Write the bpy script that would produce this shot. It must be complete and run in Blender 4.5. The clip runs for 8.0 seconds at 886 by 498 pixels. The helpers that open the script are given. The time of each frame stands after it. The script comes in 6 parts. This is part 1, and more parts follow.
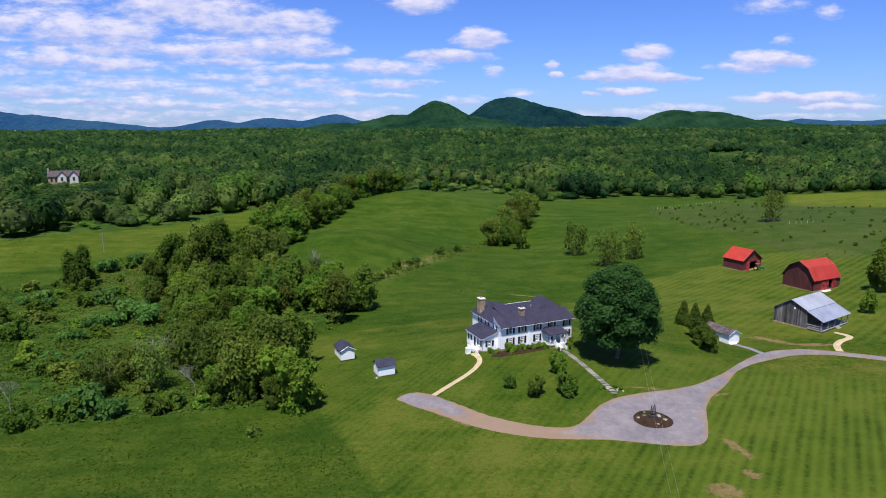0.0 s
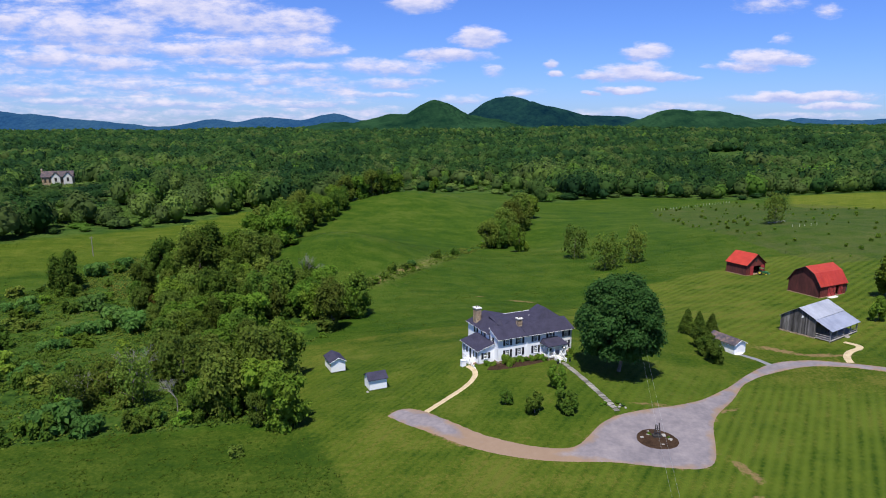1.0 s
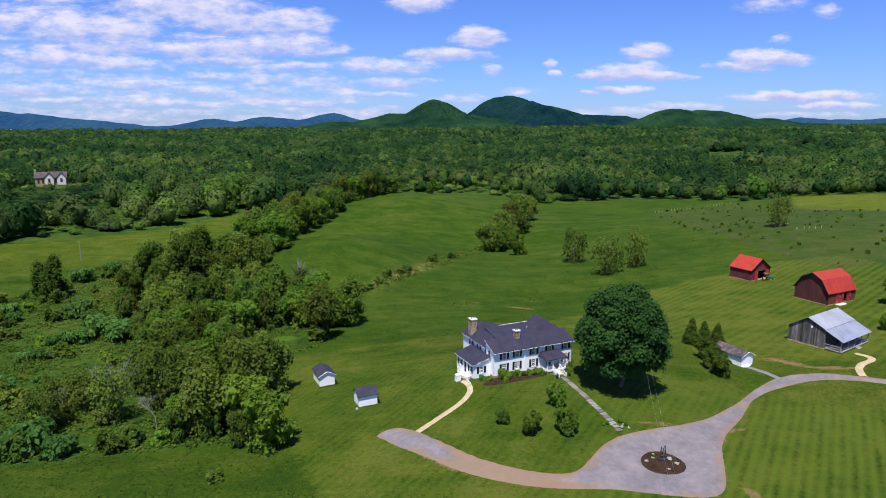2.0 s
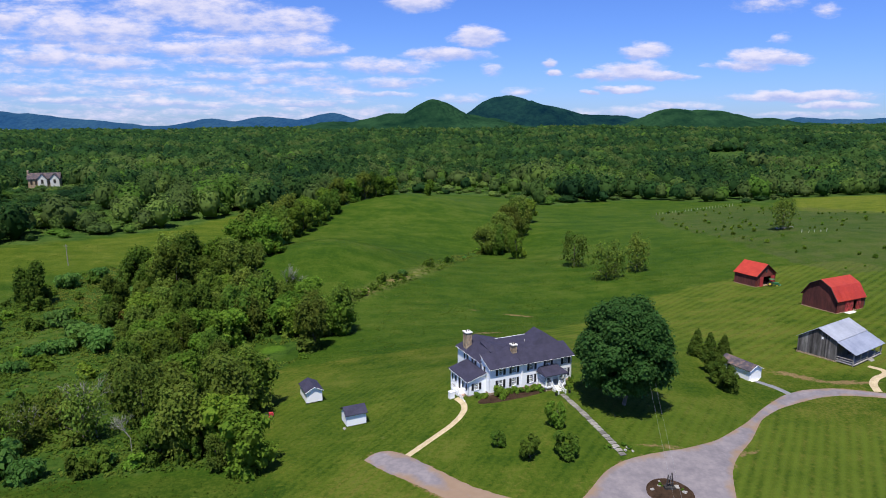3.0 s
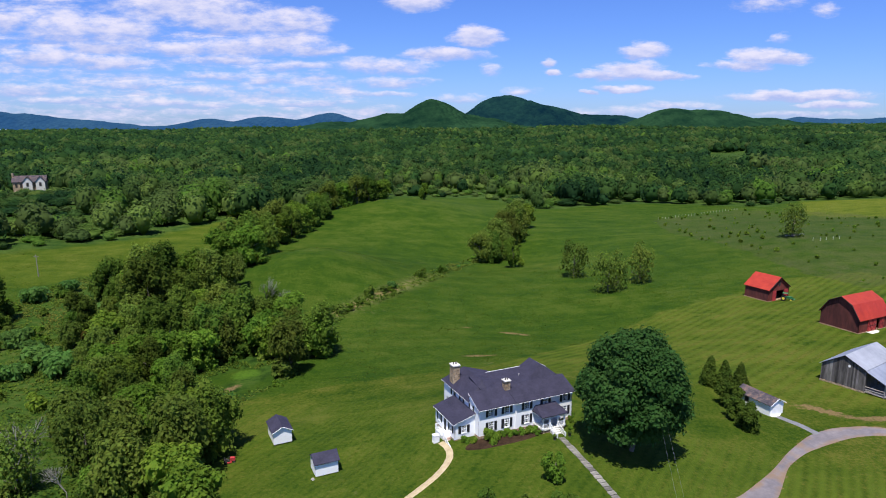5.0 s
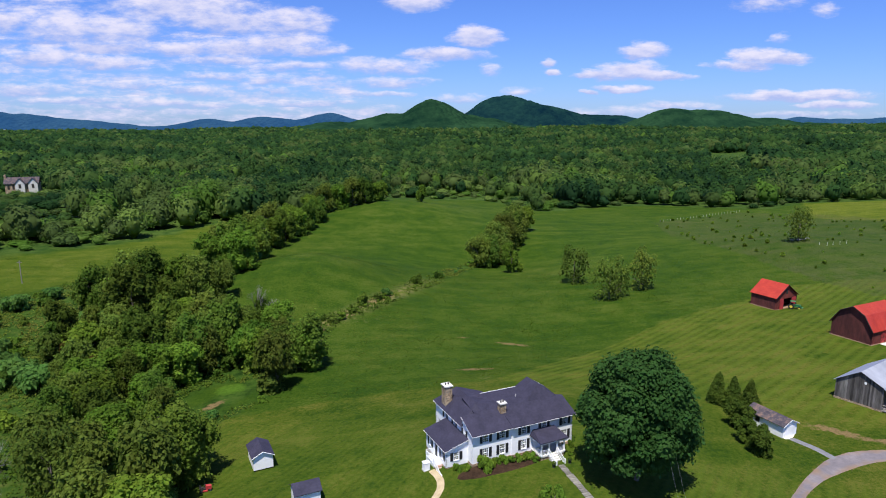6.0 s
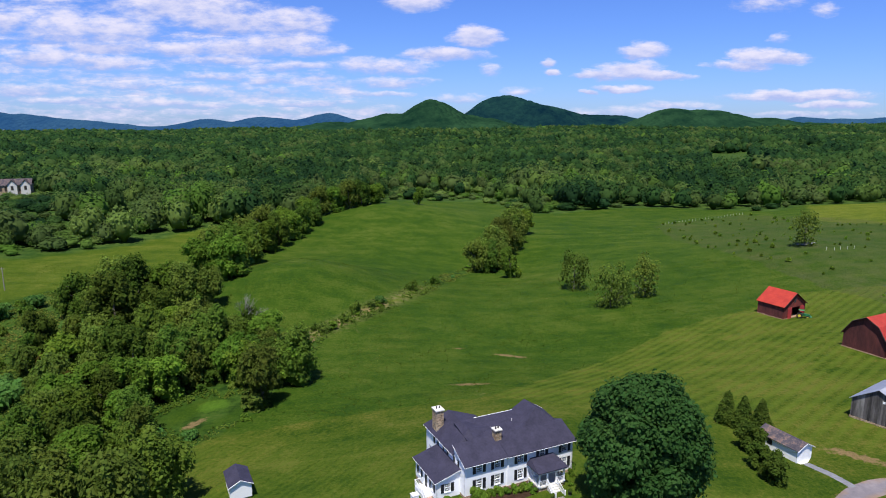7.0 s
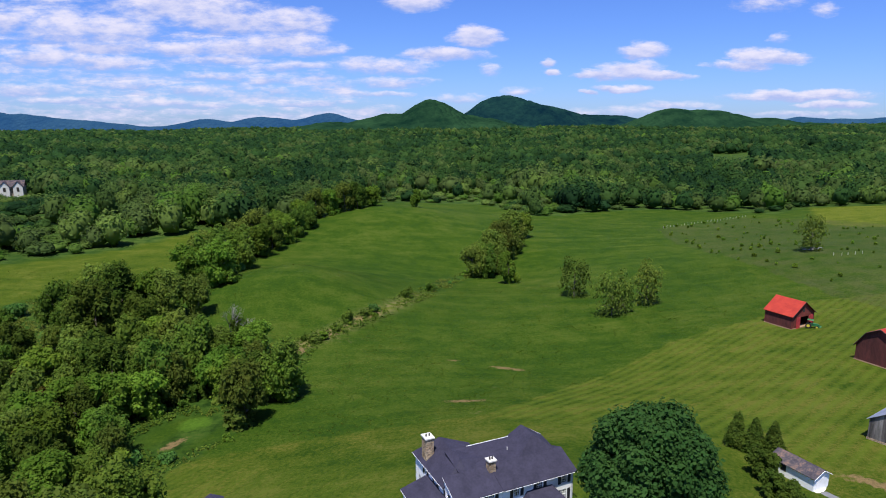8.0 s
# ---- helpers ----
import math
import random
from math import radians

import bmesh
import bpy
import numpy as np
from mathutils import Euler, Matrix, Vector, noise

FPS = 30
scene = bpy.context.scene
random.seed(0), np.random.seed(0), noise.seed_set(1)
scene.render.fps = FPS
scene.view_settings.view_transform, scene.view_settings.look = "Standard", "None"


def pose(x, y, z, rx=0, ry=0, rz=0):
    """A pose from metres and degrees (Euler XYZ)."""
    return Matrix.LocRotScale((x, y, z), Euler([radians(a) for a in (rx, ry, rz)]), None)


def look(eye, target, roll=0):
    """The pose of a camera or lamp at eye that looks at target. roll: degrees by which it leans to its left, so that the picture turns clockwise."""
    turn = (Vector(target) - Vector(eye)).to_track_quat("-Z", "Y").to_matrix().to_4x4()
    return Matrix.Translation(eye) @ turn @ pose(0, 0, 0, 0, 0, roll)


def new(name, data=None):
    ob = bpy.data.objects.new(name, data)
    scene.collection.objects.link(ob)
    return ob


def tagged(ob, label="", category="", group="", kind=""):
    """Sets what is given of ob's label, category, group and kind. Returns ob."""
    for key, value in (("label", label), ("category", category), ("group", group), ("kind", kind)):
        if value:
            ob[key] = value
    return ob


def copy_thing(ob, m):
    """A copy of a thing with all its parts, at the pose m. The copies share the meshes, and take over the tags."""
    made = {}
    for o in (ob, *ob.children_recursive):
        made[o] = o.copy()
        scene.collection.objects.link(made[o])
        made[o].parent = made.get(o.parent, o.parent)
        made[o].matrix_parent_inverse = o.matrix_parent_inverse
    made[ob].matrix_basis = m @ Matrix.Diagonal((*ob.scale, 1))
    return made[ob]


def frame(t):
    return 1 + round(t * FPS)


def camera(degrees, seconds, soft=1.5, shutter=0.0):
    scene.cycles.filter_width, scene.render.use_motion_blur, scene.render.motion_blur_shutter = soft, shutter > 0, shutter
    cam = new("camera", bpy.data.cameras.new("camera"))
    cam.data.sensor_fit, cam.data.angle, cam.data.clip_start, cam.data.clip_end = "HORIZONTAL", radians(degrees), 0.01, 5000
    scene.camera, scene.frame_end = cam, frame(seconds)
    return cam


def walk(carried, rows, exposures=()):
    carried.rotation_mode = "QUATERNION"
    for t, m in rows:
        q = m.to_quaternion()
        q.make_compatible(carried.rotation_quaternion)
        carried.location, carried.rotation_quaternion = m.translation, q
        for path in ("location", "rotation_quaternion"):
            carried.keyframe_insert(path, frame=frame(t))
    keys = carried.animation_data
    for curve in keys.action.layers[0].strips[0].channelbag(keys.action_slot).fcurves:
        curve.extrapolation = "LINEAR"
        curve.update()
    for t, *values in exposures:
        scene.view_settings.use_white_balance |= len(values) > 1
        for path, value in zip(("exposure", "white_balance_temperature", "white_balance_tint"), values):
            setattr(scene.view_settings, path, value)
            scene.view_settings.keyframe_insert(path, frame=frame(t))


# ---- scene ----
cam = camera(69.51, 8.0, soft=1.0)
PATH = [
    (0.0, pose(0.000, 0.000, 46.000, 78.739, -0.000, 0.000)),
    (0.5, pose(0.488, 2.831, 46.294, 78.702, -0.004, -0.037)),
    (1.0, pose(1.005, 5.787, 46.577, 78.671, -0.005, -0.071)),
    (1.5, pose(1.549, 8.856, 46.851, 78.646, -0.004, -0.102)),
    (2.0, pose(2.118, 12.027, 47.118, 78.626, -0.001, -0.131)),
    (2.5, pose(2.708, 15.289, 47.380, 78.610, 0.004, -0.158)),
    (3.0, pose(3.318, 18.630, 47.638, 78.598, 0.010, -0.182)),
    (3.5, pose(3.946, 22.040, 47.896, 78.590, 0.017, -0.203)),
    (4.0, pose(4.588, 25.506, 48.154, 78.584, 0.025, -0.223)),
    (4.5, pose(5.243, 29.017, 48.415, 78.581, 0.034, -0.240)),
    (5.0, pose(5.909, 32.563, 48.680, 78.579, 0.043, -0.255)),
    (5.5, pose(6.582, 36.131, 48.952, 78.579, 0.051, -0.268)),
    (6.0, pose(7.262, 39.710, 49.233, 78.579, 0.059, -0.279)),
    (6.5, pose(7.944, 43.289, 49.524, 78.579, 0.066, -0.287)),
    (7.0, pose(8.628, 46.857, 49.828, 78.579, 0.073, -0.294)),
    (7.5, pose(9.310, 50.402, 50.146, 78.578, 0.077, -0.299)),
    (8.0, pose(9.988, 53.913, 50.481, 78.575, 0.080, -0.303)),
]
walk(cam, PATH)

# ---- world, sun, exposure ----
SUN = Vector((-0.09, -0.37, 0.925)).normalized()
scene.view_settings.exposure = 0.5


def nd(tree, kind, **values):
    """A node with its input values and properties set."""
    n = tree.nodes.new(kind)
    for key, v in values.items():
        if key in n.inputs:
            n.inputs[key].default_value = v
        elif key[1:].isdigit():
            n.inputs[int(key[1:])].default_value = v
        elif key == "blend_type":
            n.blend_type = v
        elif key == "interpolation_type":
            n.interpolation_type = v
        elif key == "wave_type":
            n.wave_type = v
        elif key == "bands_direction":
            n.bands_direction = v
        elif key == "wave_profile":
            n.wave_profile = v
        elif key == "invert":
            n.invert = v
    return n


def math_node(tree, op, a, b=None, clamp=False):
    n = tree.nodes.new("ShaderNodeMath")
    n.operation, n.use_clamp = op, clamp
    for i, v in enumerate((a, b)):
        if v is None:
            continue
        if isinstance(v, (int, float)):
            n.inputs[i].default_value = v
        else:
            tree.links.new(v, n.inputs[i])
    return n.outputs[0]


def build_world():
    world = bpy.data.worlds.new("sky")
    scene.world = world
    world.use_nodes = True
    t = world.node_tree
    t.nodes.clear()
    out = t.nodes.new("ShaderNodeOutputWorld")
    sky = t.nodes.new("ShaderNodeTexSky")
    sky.sky_type, sky.sun_disc = "NISHITA", False
    sky.sun_elevation = math.asin(SUN.z)
    sky.sun_rotation = math.atan2(SUN.x, SUN.y)
    sky.altitude, sky.air_density, sky.dust_density, sky.ozone_density = 300, 1.0, 0.25, 3.0
    co = t.nodes.new("ShaderNodeTexCoord")
    sep = t.nodes.new("ShaderNodeSeparateXYZ")
    t.links.new(co.outputs["Generated"], sep.inputs[0])
    dx, dy, dz = sep.outputs
    ay = math_node(t, "MAXIMUM", math_node(t, "ABSOLUTE", dy), 0.05)
    u, v = math_node(t, "DIVIDE", dx, ay), math_node(t, "DIVIDE", dz, ay)
    ahead = math_node(t, "GREATER_THAN", dy, 0.0)
    # ragged edges: the cloud coordinates are pushed about by noise
    comb = t.nodes.new("ShaderNodeCombineXYZ")
    t.links.new(u, comb.inputs[0])
    t.links.new(math_node(t, "MULTIPLY", v, 2.6), comb.inputs[1])
    fine = nd(t, "ShaderNodeTexNoise", Scale=30.0, Detail=7.0, Roughness=0.62)
    broad = nd(t, "ShaderNodeTexNoise", Scale=16.0, Detail=4.0, Roughness=0.6)
    for n in (fine, broad):
        t.links.new(comb.outputs[0], n.inputs["Vector"])
    # single clouds: azimuth, elevation, half width, half height
    high_bank = [(-0.645, 0.145, 0.036, 0.0138), (-0.565, 0.135, 0.059, 0.0239), (-0.481, 0.131, 0.063, 0.0239), (-0.381, 0.165, 0.108, 0.0202), (-0.302, 0.145, 0.099, 0.0166), (-0.223, 0.141, 0.056, 0.0184), (-0.496, 0.107, 0.063, 0.0092), (-0.591, 0.094, 0.054, 0.0120), (-0.506, 0.086, 0.063, 0.0101), (-0.386, 0.104, 0.050, 0.0092), (-0.317, 0.107, 0.054, 0.0120), (-0.241, 0.112, 0.070, 0.0129), (-0.190, 0.103, 0.043, 0.0083), (-0.327, 0.091, 0.054, 0.0064)]
    low_bank = [(-0.622, 0.045, 0.061, 0.0092), (-0.463, 0.053, 0.050, 0.0064), (-0.377, 0.045, 0.040, 0.0083), (-0.337, 0.066, 0.054, 0.0064), (-0.260, 0.061, 0.031, 0.0074), (-0.217, 0.080, 0.050, 0.0064), (-0.249, 0.044, 0.018, 0.0064), (-0.119, 0.083, 0.036, 0.0110), (-0.067, 0.080, 0.050, 0.0110), (-0.076, 0.056, 0.061, 0.0074), (-0.085, 0.038, 0.041, 0.0046), (-0.547, 0.030, 0.108, 0.0055), (-0.418, 0.024, 0.099, 0.0055), (-0.193, 0.026, 0.063, 0.0046)]
    fair = [(0.009, 0.097, 0.056, 0.0092), (0.054, 0.122, 0.034, 0.0120), (-0.041, 0.172, 0.045, 0.0120), (0.159, 0.086, 0.014, 0.0064), (0.168, 0.071, 0.012, 0.0055), (0.307, 0.101, 0.032, 0.0120), (0.289, 0.073, 0.038, 0.0120), (0.330, 0.066, 0.050, 0.0055), (0.238, 0.067, 0.031, 0.0074), (0.278, 0.048, 0.036, 0.0055), (0.227, 0.041, 0.013, 0.0037), (0.484, 0.093, 0.043, 0.0129), (0.518, 0.089, 0.038, 0.0074), (0.456, 0.080, 0.045, 0.0064), (0.548, 0.036, 0.097, 0.0074), (0.605, 0.022, 0.054, 0.0055)]
    faint = [(0.029, 0.031, 0.041, 0.0074), (0.117, 0.043, 0.029, 0.0064), (0.368, 0.023, 0.050, 0.0064), (0.482, 0.172, 0.050, 0.0110), (0.569, 0.161, 0.023, 0.0083), (0.510, 0.121, 0.014, 0.0064), (0.274, 0.011, 0.077, 0.0064), (0.568, 0.008, 0.099, 0.0046), (0.078, 0.077, 0.016, 0.0074)]
    flat = t.nodes.new("ShaderNodeCombineXYZ")
    t.links.new(u, flat.inputs[0])
    t.links.new(v, flat.inputs[1])
    # the edges billow: the position is pushed about before the clouds are laid out
    push = t.nodes.new("ShaderNodeVectorMath")
    push.operation = "MULTIPLY_ADD"
    shift = t.nodes.new("ShaderNodeVectorMath")
    shift.operation = "SUBTRACT"
    shift.inputs[1].default_value = (0.5, 0.5, 0.5)
    t.links.new(broad.outputs["Color"], shift.inputs[0])
    t.links.new(shift.outputs[0], push.inputs[0])
    push.inputs[1].default_value = (0.045, 0.02, 0)
    t.links.new(flat.outputs[0], push.inputs[2])
    total, lift, weight = None, None, None
    for group, strength in ((high_bank, 0.86), (low_bank, 0.68), (fair, 1.1), (faint, 0.5)):
        for az, el, w, h in group:
            at = t.nodes.new("ShaderNodeVectorMath")
            at.operation = "MULTIPLY_ADD"
            at.inputs[1].default_value = (0.72 / w, 0.72 / h, 0)
            at.inputs[2].default_value = (-az * 0.72 / w, -el * 0.72 / h, 0)
            t.links.new(push.outputs[0], at.inputs[0])
            r = t.nodes.new("ShaderNodeVectorMath")
            r.operation = "DOT_PRODUCT"
            t.links.new(at.outputs[0], r.inputs[0])
            t.links.new(at.outputs[0], r.inputs[1])
            m = math_node(t, "MULTIPLY", math_node(t, "SUBTRACT", 1.0, r.outputs["Value"]), strength)
            xyz = t.nodes.new("ShaderNodeSeparateXYZ")
            t.links.new(at.outputs[0], xyz.inputs[0])
            pos = math_node(t, "MAXIMUM", m, 0.0)
            b = math_node(t, "MULTIPLY", pos, xyz.outputs[1])
            total = m if total is None else math_node(t, "MAXIMUM", total, m)
            lift = b if lift is None else math_node(t, "ADD", lift, b)
            weight = pos if weight is None else math_node(t, "ADD", weight, pos)
    # thin broken veil in the west and low down, and all round behind
    ramp = nd(t, "ShaderNodeMapRange", i1=0.2, i2=-0.06, i3=0.0, i4=1.0)
    t.links.new(math_node(t, "ADD", u, math_node(t, "MULTIPLY", v, 1.95)), ramp.inputs[0])
    layer = t.nodes.new("ShaderNodeCombineXYZ")
    t.links.new(u, layer.inputs[0])
    t.links.new(math_node(t, "MULTIPLY", v, 6.5), layer.inputs[1])
    bank = nd(t, "ShaderNodeTexNoise", Scale=9.0, Detail=8.0, Roughness=0.6)
    t.links.new(layer.outputs[0], bank.inputs["Vector"])
    bank_m = math_node(t, "MULTIPLY", math_node(t, "SUBTRACT", bank.outputs[0], 0.38), 2.6)
    bank_m = math_node(t, "SUBTRACT", bank_m, math_node(t, "MULTIPLY", math_node(t, "SUBTRACT", 1.0, ramp.outputs[0]), 2.6))
    total = math_node(t, "MAXIMUM", math_node(t, "MULTIPLY", total, ahead), bank_m)
    rag = math_node(t, "ADD", math_node(t, "MULTIPLY", math_node(t, "SUBTRACT", fine.outputs[0], 0.5), 1.6), math_node(t, "MULTIPLY", math_node(t, "SUBTRACT", broad.outputs[0], 0.5), 0.7))
    dens = math_node(t, "ADD", total, rag)
    cover = nd(t, "ShaderNodeMapRange", i1=-0.05, i2=0.95, i3=0.0, i4=1.0, interpolation_type="SMOOTHSTEP")
    t.links.new(dens, cover.inputs[0])
    above = math_node(t, "MULTIPLY", math_node(t, "GREATER_THAN", dz, -0.01), 0.93)
    cov = math_node(t, "MULTIPLY", cover.outputs[0], above)
    white = nd(t, "ShaderNodeMixRGB", blend_type="MIX")
    white.inputs[1].default_value = (4.4, 5.1, 8.6, 1)
    white.inputs[2].default_value = (8.3, 8.0, 9.6, 1)
    # bright billowing tops over shaded flat bases
    side = math_node(t, "DIVIDE", lift, math_node(t, "MAXIMUM", weight, 0.15))
    top = math_node(t, "ADD", math_node(t, "MULTIPLY", side, 0.9), math_node(t, "MULTIPLY", math_node(t, "SUBTRACT", fine.outputs[0], 0.5), 2.2))
    t.links.new(math_node(t, "ADD", math_node(t, "MULTIPLY", top, ahead), 0.52, True), white.inputs[0])
    tint = nd(t, "ShaderNodeMixRGB", blend_type="MULTIPLY")
    tint.inputs[0].default_value = 1.0
    tint.inputs[2].default_value = (0.55, 0.79, 1.5, 1)
    t.links.new(sky.outputs[0], tint.inputs[1])
    mix = nd(t, "ShaderNodeMixRGB", blend_type="MIX")
    t.links.new(cov, mix.inputs[0])
    t.links.new(tint.outputs[0], mix.inputs[1])
    t.links.new(white.outputs[0], mix.inputs[2])
    bg = nd(t, "ShaderNodeBackground", Strength=0.073)
    t.links.new(mix.outputs[0], bg.inputs[0])
    t.links.new(bg.outputs[0], out.inputs[0])


build_world()
sun = new("sun", bpy.data.lights.new("sun", "SUN"))
sun.data.energy, sun.data.angle, sun.data.color = 4.8, radians(0.6), (1.0, 0.965, 0.9)
sun.matrix_world = look(SUN * 400, (0, 0, 0))


# ---- materials ----
def material(name, colours, scale, rough=0.85, bump=0.0, bump_scale=None, metal=0.0, detail=5.0, spec=0.3, stretch=(1, 1, 1), coords="Object", per_object=0.0, per_island=0.0, tint=""):
    """Two or three colours mixed by two scales of noise, with fine relief."""
    m = bpy.data.materials.new(name)
    m.use_nodes = True
    t = m.node_tree
    b = t.nodes["Principled BSDF"]
    b.inputs["Roughness"].default_value = rough
    b.inputs["Metallic"].default_value = metal
    b.inputs["Specular IOR Level"].default_value = spec
    co = t.nodes.new("ShaderNodeTexCoord")
    mp = nd(t, "ShaderNodeMapping")
    mp.inputs["Scale"].default_value = stretch
    t.links.new(co.outputs[coords], mp.inputs[0])
    big = nd(t, "ShaderNodeTexNoise", Scale=scale * 0.22, Detail=3.0)
    small = nd(t, "ShaderNodeTexNoise", Scale=scale, Detail=detail, Roughness=0.65)
    for n in (big, small):
        t.links.new(mp.outputs[0], n.inputs["Vector"])
    f = math_node(t, "ADD", math_node(t, "MULTIPLY", big.outputs[0], 0.5), math_node(t, "MULTIPLY", small.outputs[0], 0.5))
    ramp = t.nodes.new("ShaderNodeValToRGB")
    e = ramp.color_ramp.elements
    while len(e) < len(colours):
        e.new(0.5)
    for i, c in enumerate(colours):
        e[i].position = 0.36 + 0.28 * i / (len(colours) - 1)
        e[i].color = (*c, 1)
    t.links.new(f, ramp.inputs[0])
    colour = ramp.outputs[0]
    for amount, node, socket in ((per_object, "ShaderNodeObjectInfo", "Random"), (per_island, "ShaderNodeNewGeometry", "Random Per Island"), (0.55 if tint else 0, "ShaderNodeAttribute", "Fac")):
        if not amount:
            continue
        src = t.nodes.new(node)
        if socket == "Fac":
            src.attribute_name = tint
        hsv = t.nodes.new("ShaderNodeHueSaturation")
        val = math_node(t, "ADD", math_node(t, "MULTIPLY", src.outputs[socket], 2 * amount), 1 - amount)
        t.links.new(val, hsv.inputs["Value"])
        hue = math_node(t, "ADD", math_node(t, "MULTIPLY", math_node(t, "FRACT", math_node(t, "MULTIPLY", src.outputs[socket], 7.31)), 0.08 * amount), 0.5 - 0.05 * amount)
        t.links.new(hue, hsv.inputs["Hue"])
        t.links.new(colour, hsv.inputs["Color"])
        colour = hsv.outputs[0]
    t.links.new(colour, b.inputs["Base Color"])
    if bump:
        bn = nd(t, "ShaderNodeTexNoise", Scale=bump_scale or scale * 3, Detail=4.0)
        t.links.new(mp.outputs[0], bn.inputs["Vector"])
        bp = nd(t, "ShaderNodeBump", Strength=bump, Distance=0.05)
        t.links.new(bn.outputs[0], bp.inputs["Height"])
        t.links.new(bp.outputs[0], b.inputs["Normal"])
    return m


def banded(name, dark, light, period, axis, rough=0.8, depth=0.35, metal=0.0, spec=0.3, grain=3.0, stain=0.25):
    """Boards, clapboards, courses or seams: a regular joint along one axis with weathering between."""
    m = material(name, (dark, light), grain, rough, 0.0, metal=metal, spec=spec, stretch=(1, 1, 0.25) if axis != "Z" else (0.3, 0.3, 1.5), per_object=stain * 0.4)
    t = m.node_tree
    b = t.nodes["Principled BSDF"]
    co = t.nodes.new("ShaderNodeTexCoord")
    w = nd(t, "ShaderNodeTexWave", wave_type="BANDS", bands_direction=axis, wave_profile="SAW", Scale=2 * math.pi / (20 * period), Distortion=0.0)
    t.links.new(co.outputs["Object"], w.inputs["Vector"])
    bp = nd(t, "ShaderNodeBump", Strength=depth, Distance=0.03)
    t.links.new(w.outputs[0], bp.inputs["Height"])
    t.links.new(bp.outputs[0], b.inputs["Normal"])
    return m


def foliage(name, colours, island=0.35, obj=0.2, scale=0.6, tint=""):
    """Leaves that let some light through; tint names an attribute that sets one tree off from the next."""
    m = material(name, colours, scale, 0.75, per_island=island * 0.55, per_object=obj * 1.3, spec=0.05, tint=tint)
    t = m.node_tree
    b = t.nodes["Principled BSDF"]
    out = t.nodes["Material Output"]
    tr = t.nodes.new("ShaderNodeBsdfTranslucent")
    mx = nd(t, "ShaderNodeMixShader", Fac=0.55)
    src = b.inputs["Base Color"].links[0].from_socket
    t.links.new(src, tr.inputs[0])
    t.links.new(b.outputs[0], mx.inputs[1])
    t.links.new(tr.outputs[0], mx.inputs[2])
    t.links.new(mx.outputs[0], out.inputs[0])
    return m


def forest_leaves():
    """Leaves of mixed woodland: the tint of each tree runs from dark blue-green to yellow-green young trees."""
    m = foliage("forest_leaves", ((0.7, 0.7, 0.7), (1.0, 1.0, 1.0), (1.25, 1.25, 1.2)), 0.3, 0.0, scale=0.25)
    t = m.node_tree
    b = t.nodes["Principled BSDF"]
    src = b.inputs["Base Color"].links[0].from_socket
    at = t.nodes.new("ShaderNodeAttribute")
    at.attribute_name = "tint"
    ramp = t.nodes.new("ShaderNodeValToRGB")
    e = ramp.color_ramp.elements
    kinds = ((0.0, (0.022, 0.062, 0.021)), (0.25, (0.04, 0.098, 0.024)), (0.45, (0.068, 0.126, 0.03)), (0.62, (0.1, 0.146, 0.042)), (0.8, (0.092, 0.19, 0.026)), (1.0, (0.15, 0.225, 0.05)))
    while len(e) < len(kinds):
        e.new(0.5)
    for k, (pos, c) in zip(e, kinds):
        k.position, k.color = pos, (*c, 1)
    t.links.new(at.outputs["Fac"], ramp.inputs[0])
    mx = nd(t, "ShaderNodeMixRGB", blend_type="MULTIPLY")
    mx.inputs[0].default_value = 1.0
    t.links.new(ramp.outputs[0], mx.inputs[1])
    t.links.new(src, mx.inputs[2])
    for n in t.nodes:
        if n.type == "BSDF_TRANSLUCENT":
            t.links.new(mx.outputs[0], n.inputs[0])
    t.links.new(mx.outputs[0], b.inputs["Base Color"])
    return m


LEAF_MAPLE = foliage("maple_leaves", ((0.031, 0.088, 0.02), (0.06, 0.138, 0.034)), 0.4, 0.0)
LEAF_DARK = foliage("dark_leaves", ((0.0593, 0.1198, 0.0148), (0.1199, 0.1926, 0.0276)), 0.45, 0.25)
LEAF_MID = foliage("oak_leaves", ((0.0923, 0.1770, 0.0183), (0.1664, 0.2654, 0.0321)), 0.45, 0.25)
LEAF_BRIGHT = foliage("bright_leaves", ((0.085, 0.175, 0.018), (0.135, 0.24, 0.03)), 0.35, 0.15)
LEAF_OLIVE = foliage("olive_leaves", ((0.0996, 0.1557, 0.0239), (0.1690, 0.2296, 0.0381)), 0.45, 0.25)
LEAF_BLUE = foliage("blue_green_leaves", ((0.0716, 0.1721, 0.0344), (0.1242, 0.2540, 0.0546)), 0.4, 0.2)
LEAF_WEED = foliage("weed_leaves", ((0.0611, 0.1210, 0.0147), (0.1136, 0.1747, 0.0230), (0.1924, 0.1938, 0.0419)), 0.4, 0.0, scale=0.05)
LEAF_TUFT = foliage("tuft_blades", ((0.04, 0.078, 0.007), (0.066, 0.105, 0.011), (0.11, 0.125, 0.022)), 0.5, 0.0, scale=0.08)
LEAF_RUST = foliage("rust_leaves", ((0.084, 0.078, 0.0136), (0.123, 0.108, 0.0198)), 0.4, 0.2)
LEAF_CONIFER = foliage("conifer_needles", ((0.0456, 0.0902, 0.0129), (0.1039, 0.1523, 0.0221)), 0.4, 0.1)
LEAF_FOREST = forest_leaves()
BARK = material("bark", ((0.09, 0.075, 0.06), (0.2, 0.17, 0.14)), 4, 0.95, 0.6)
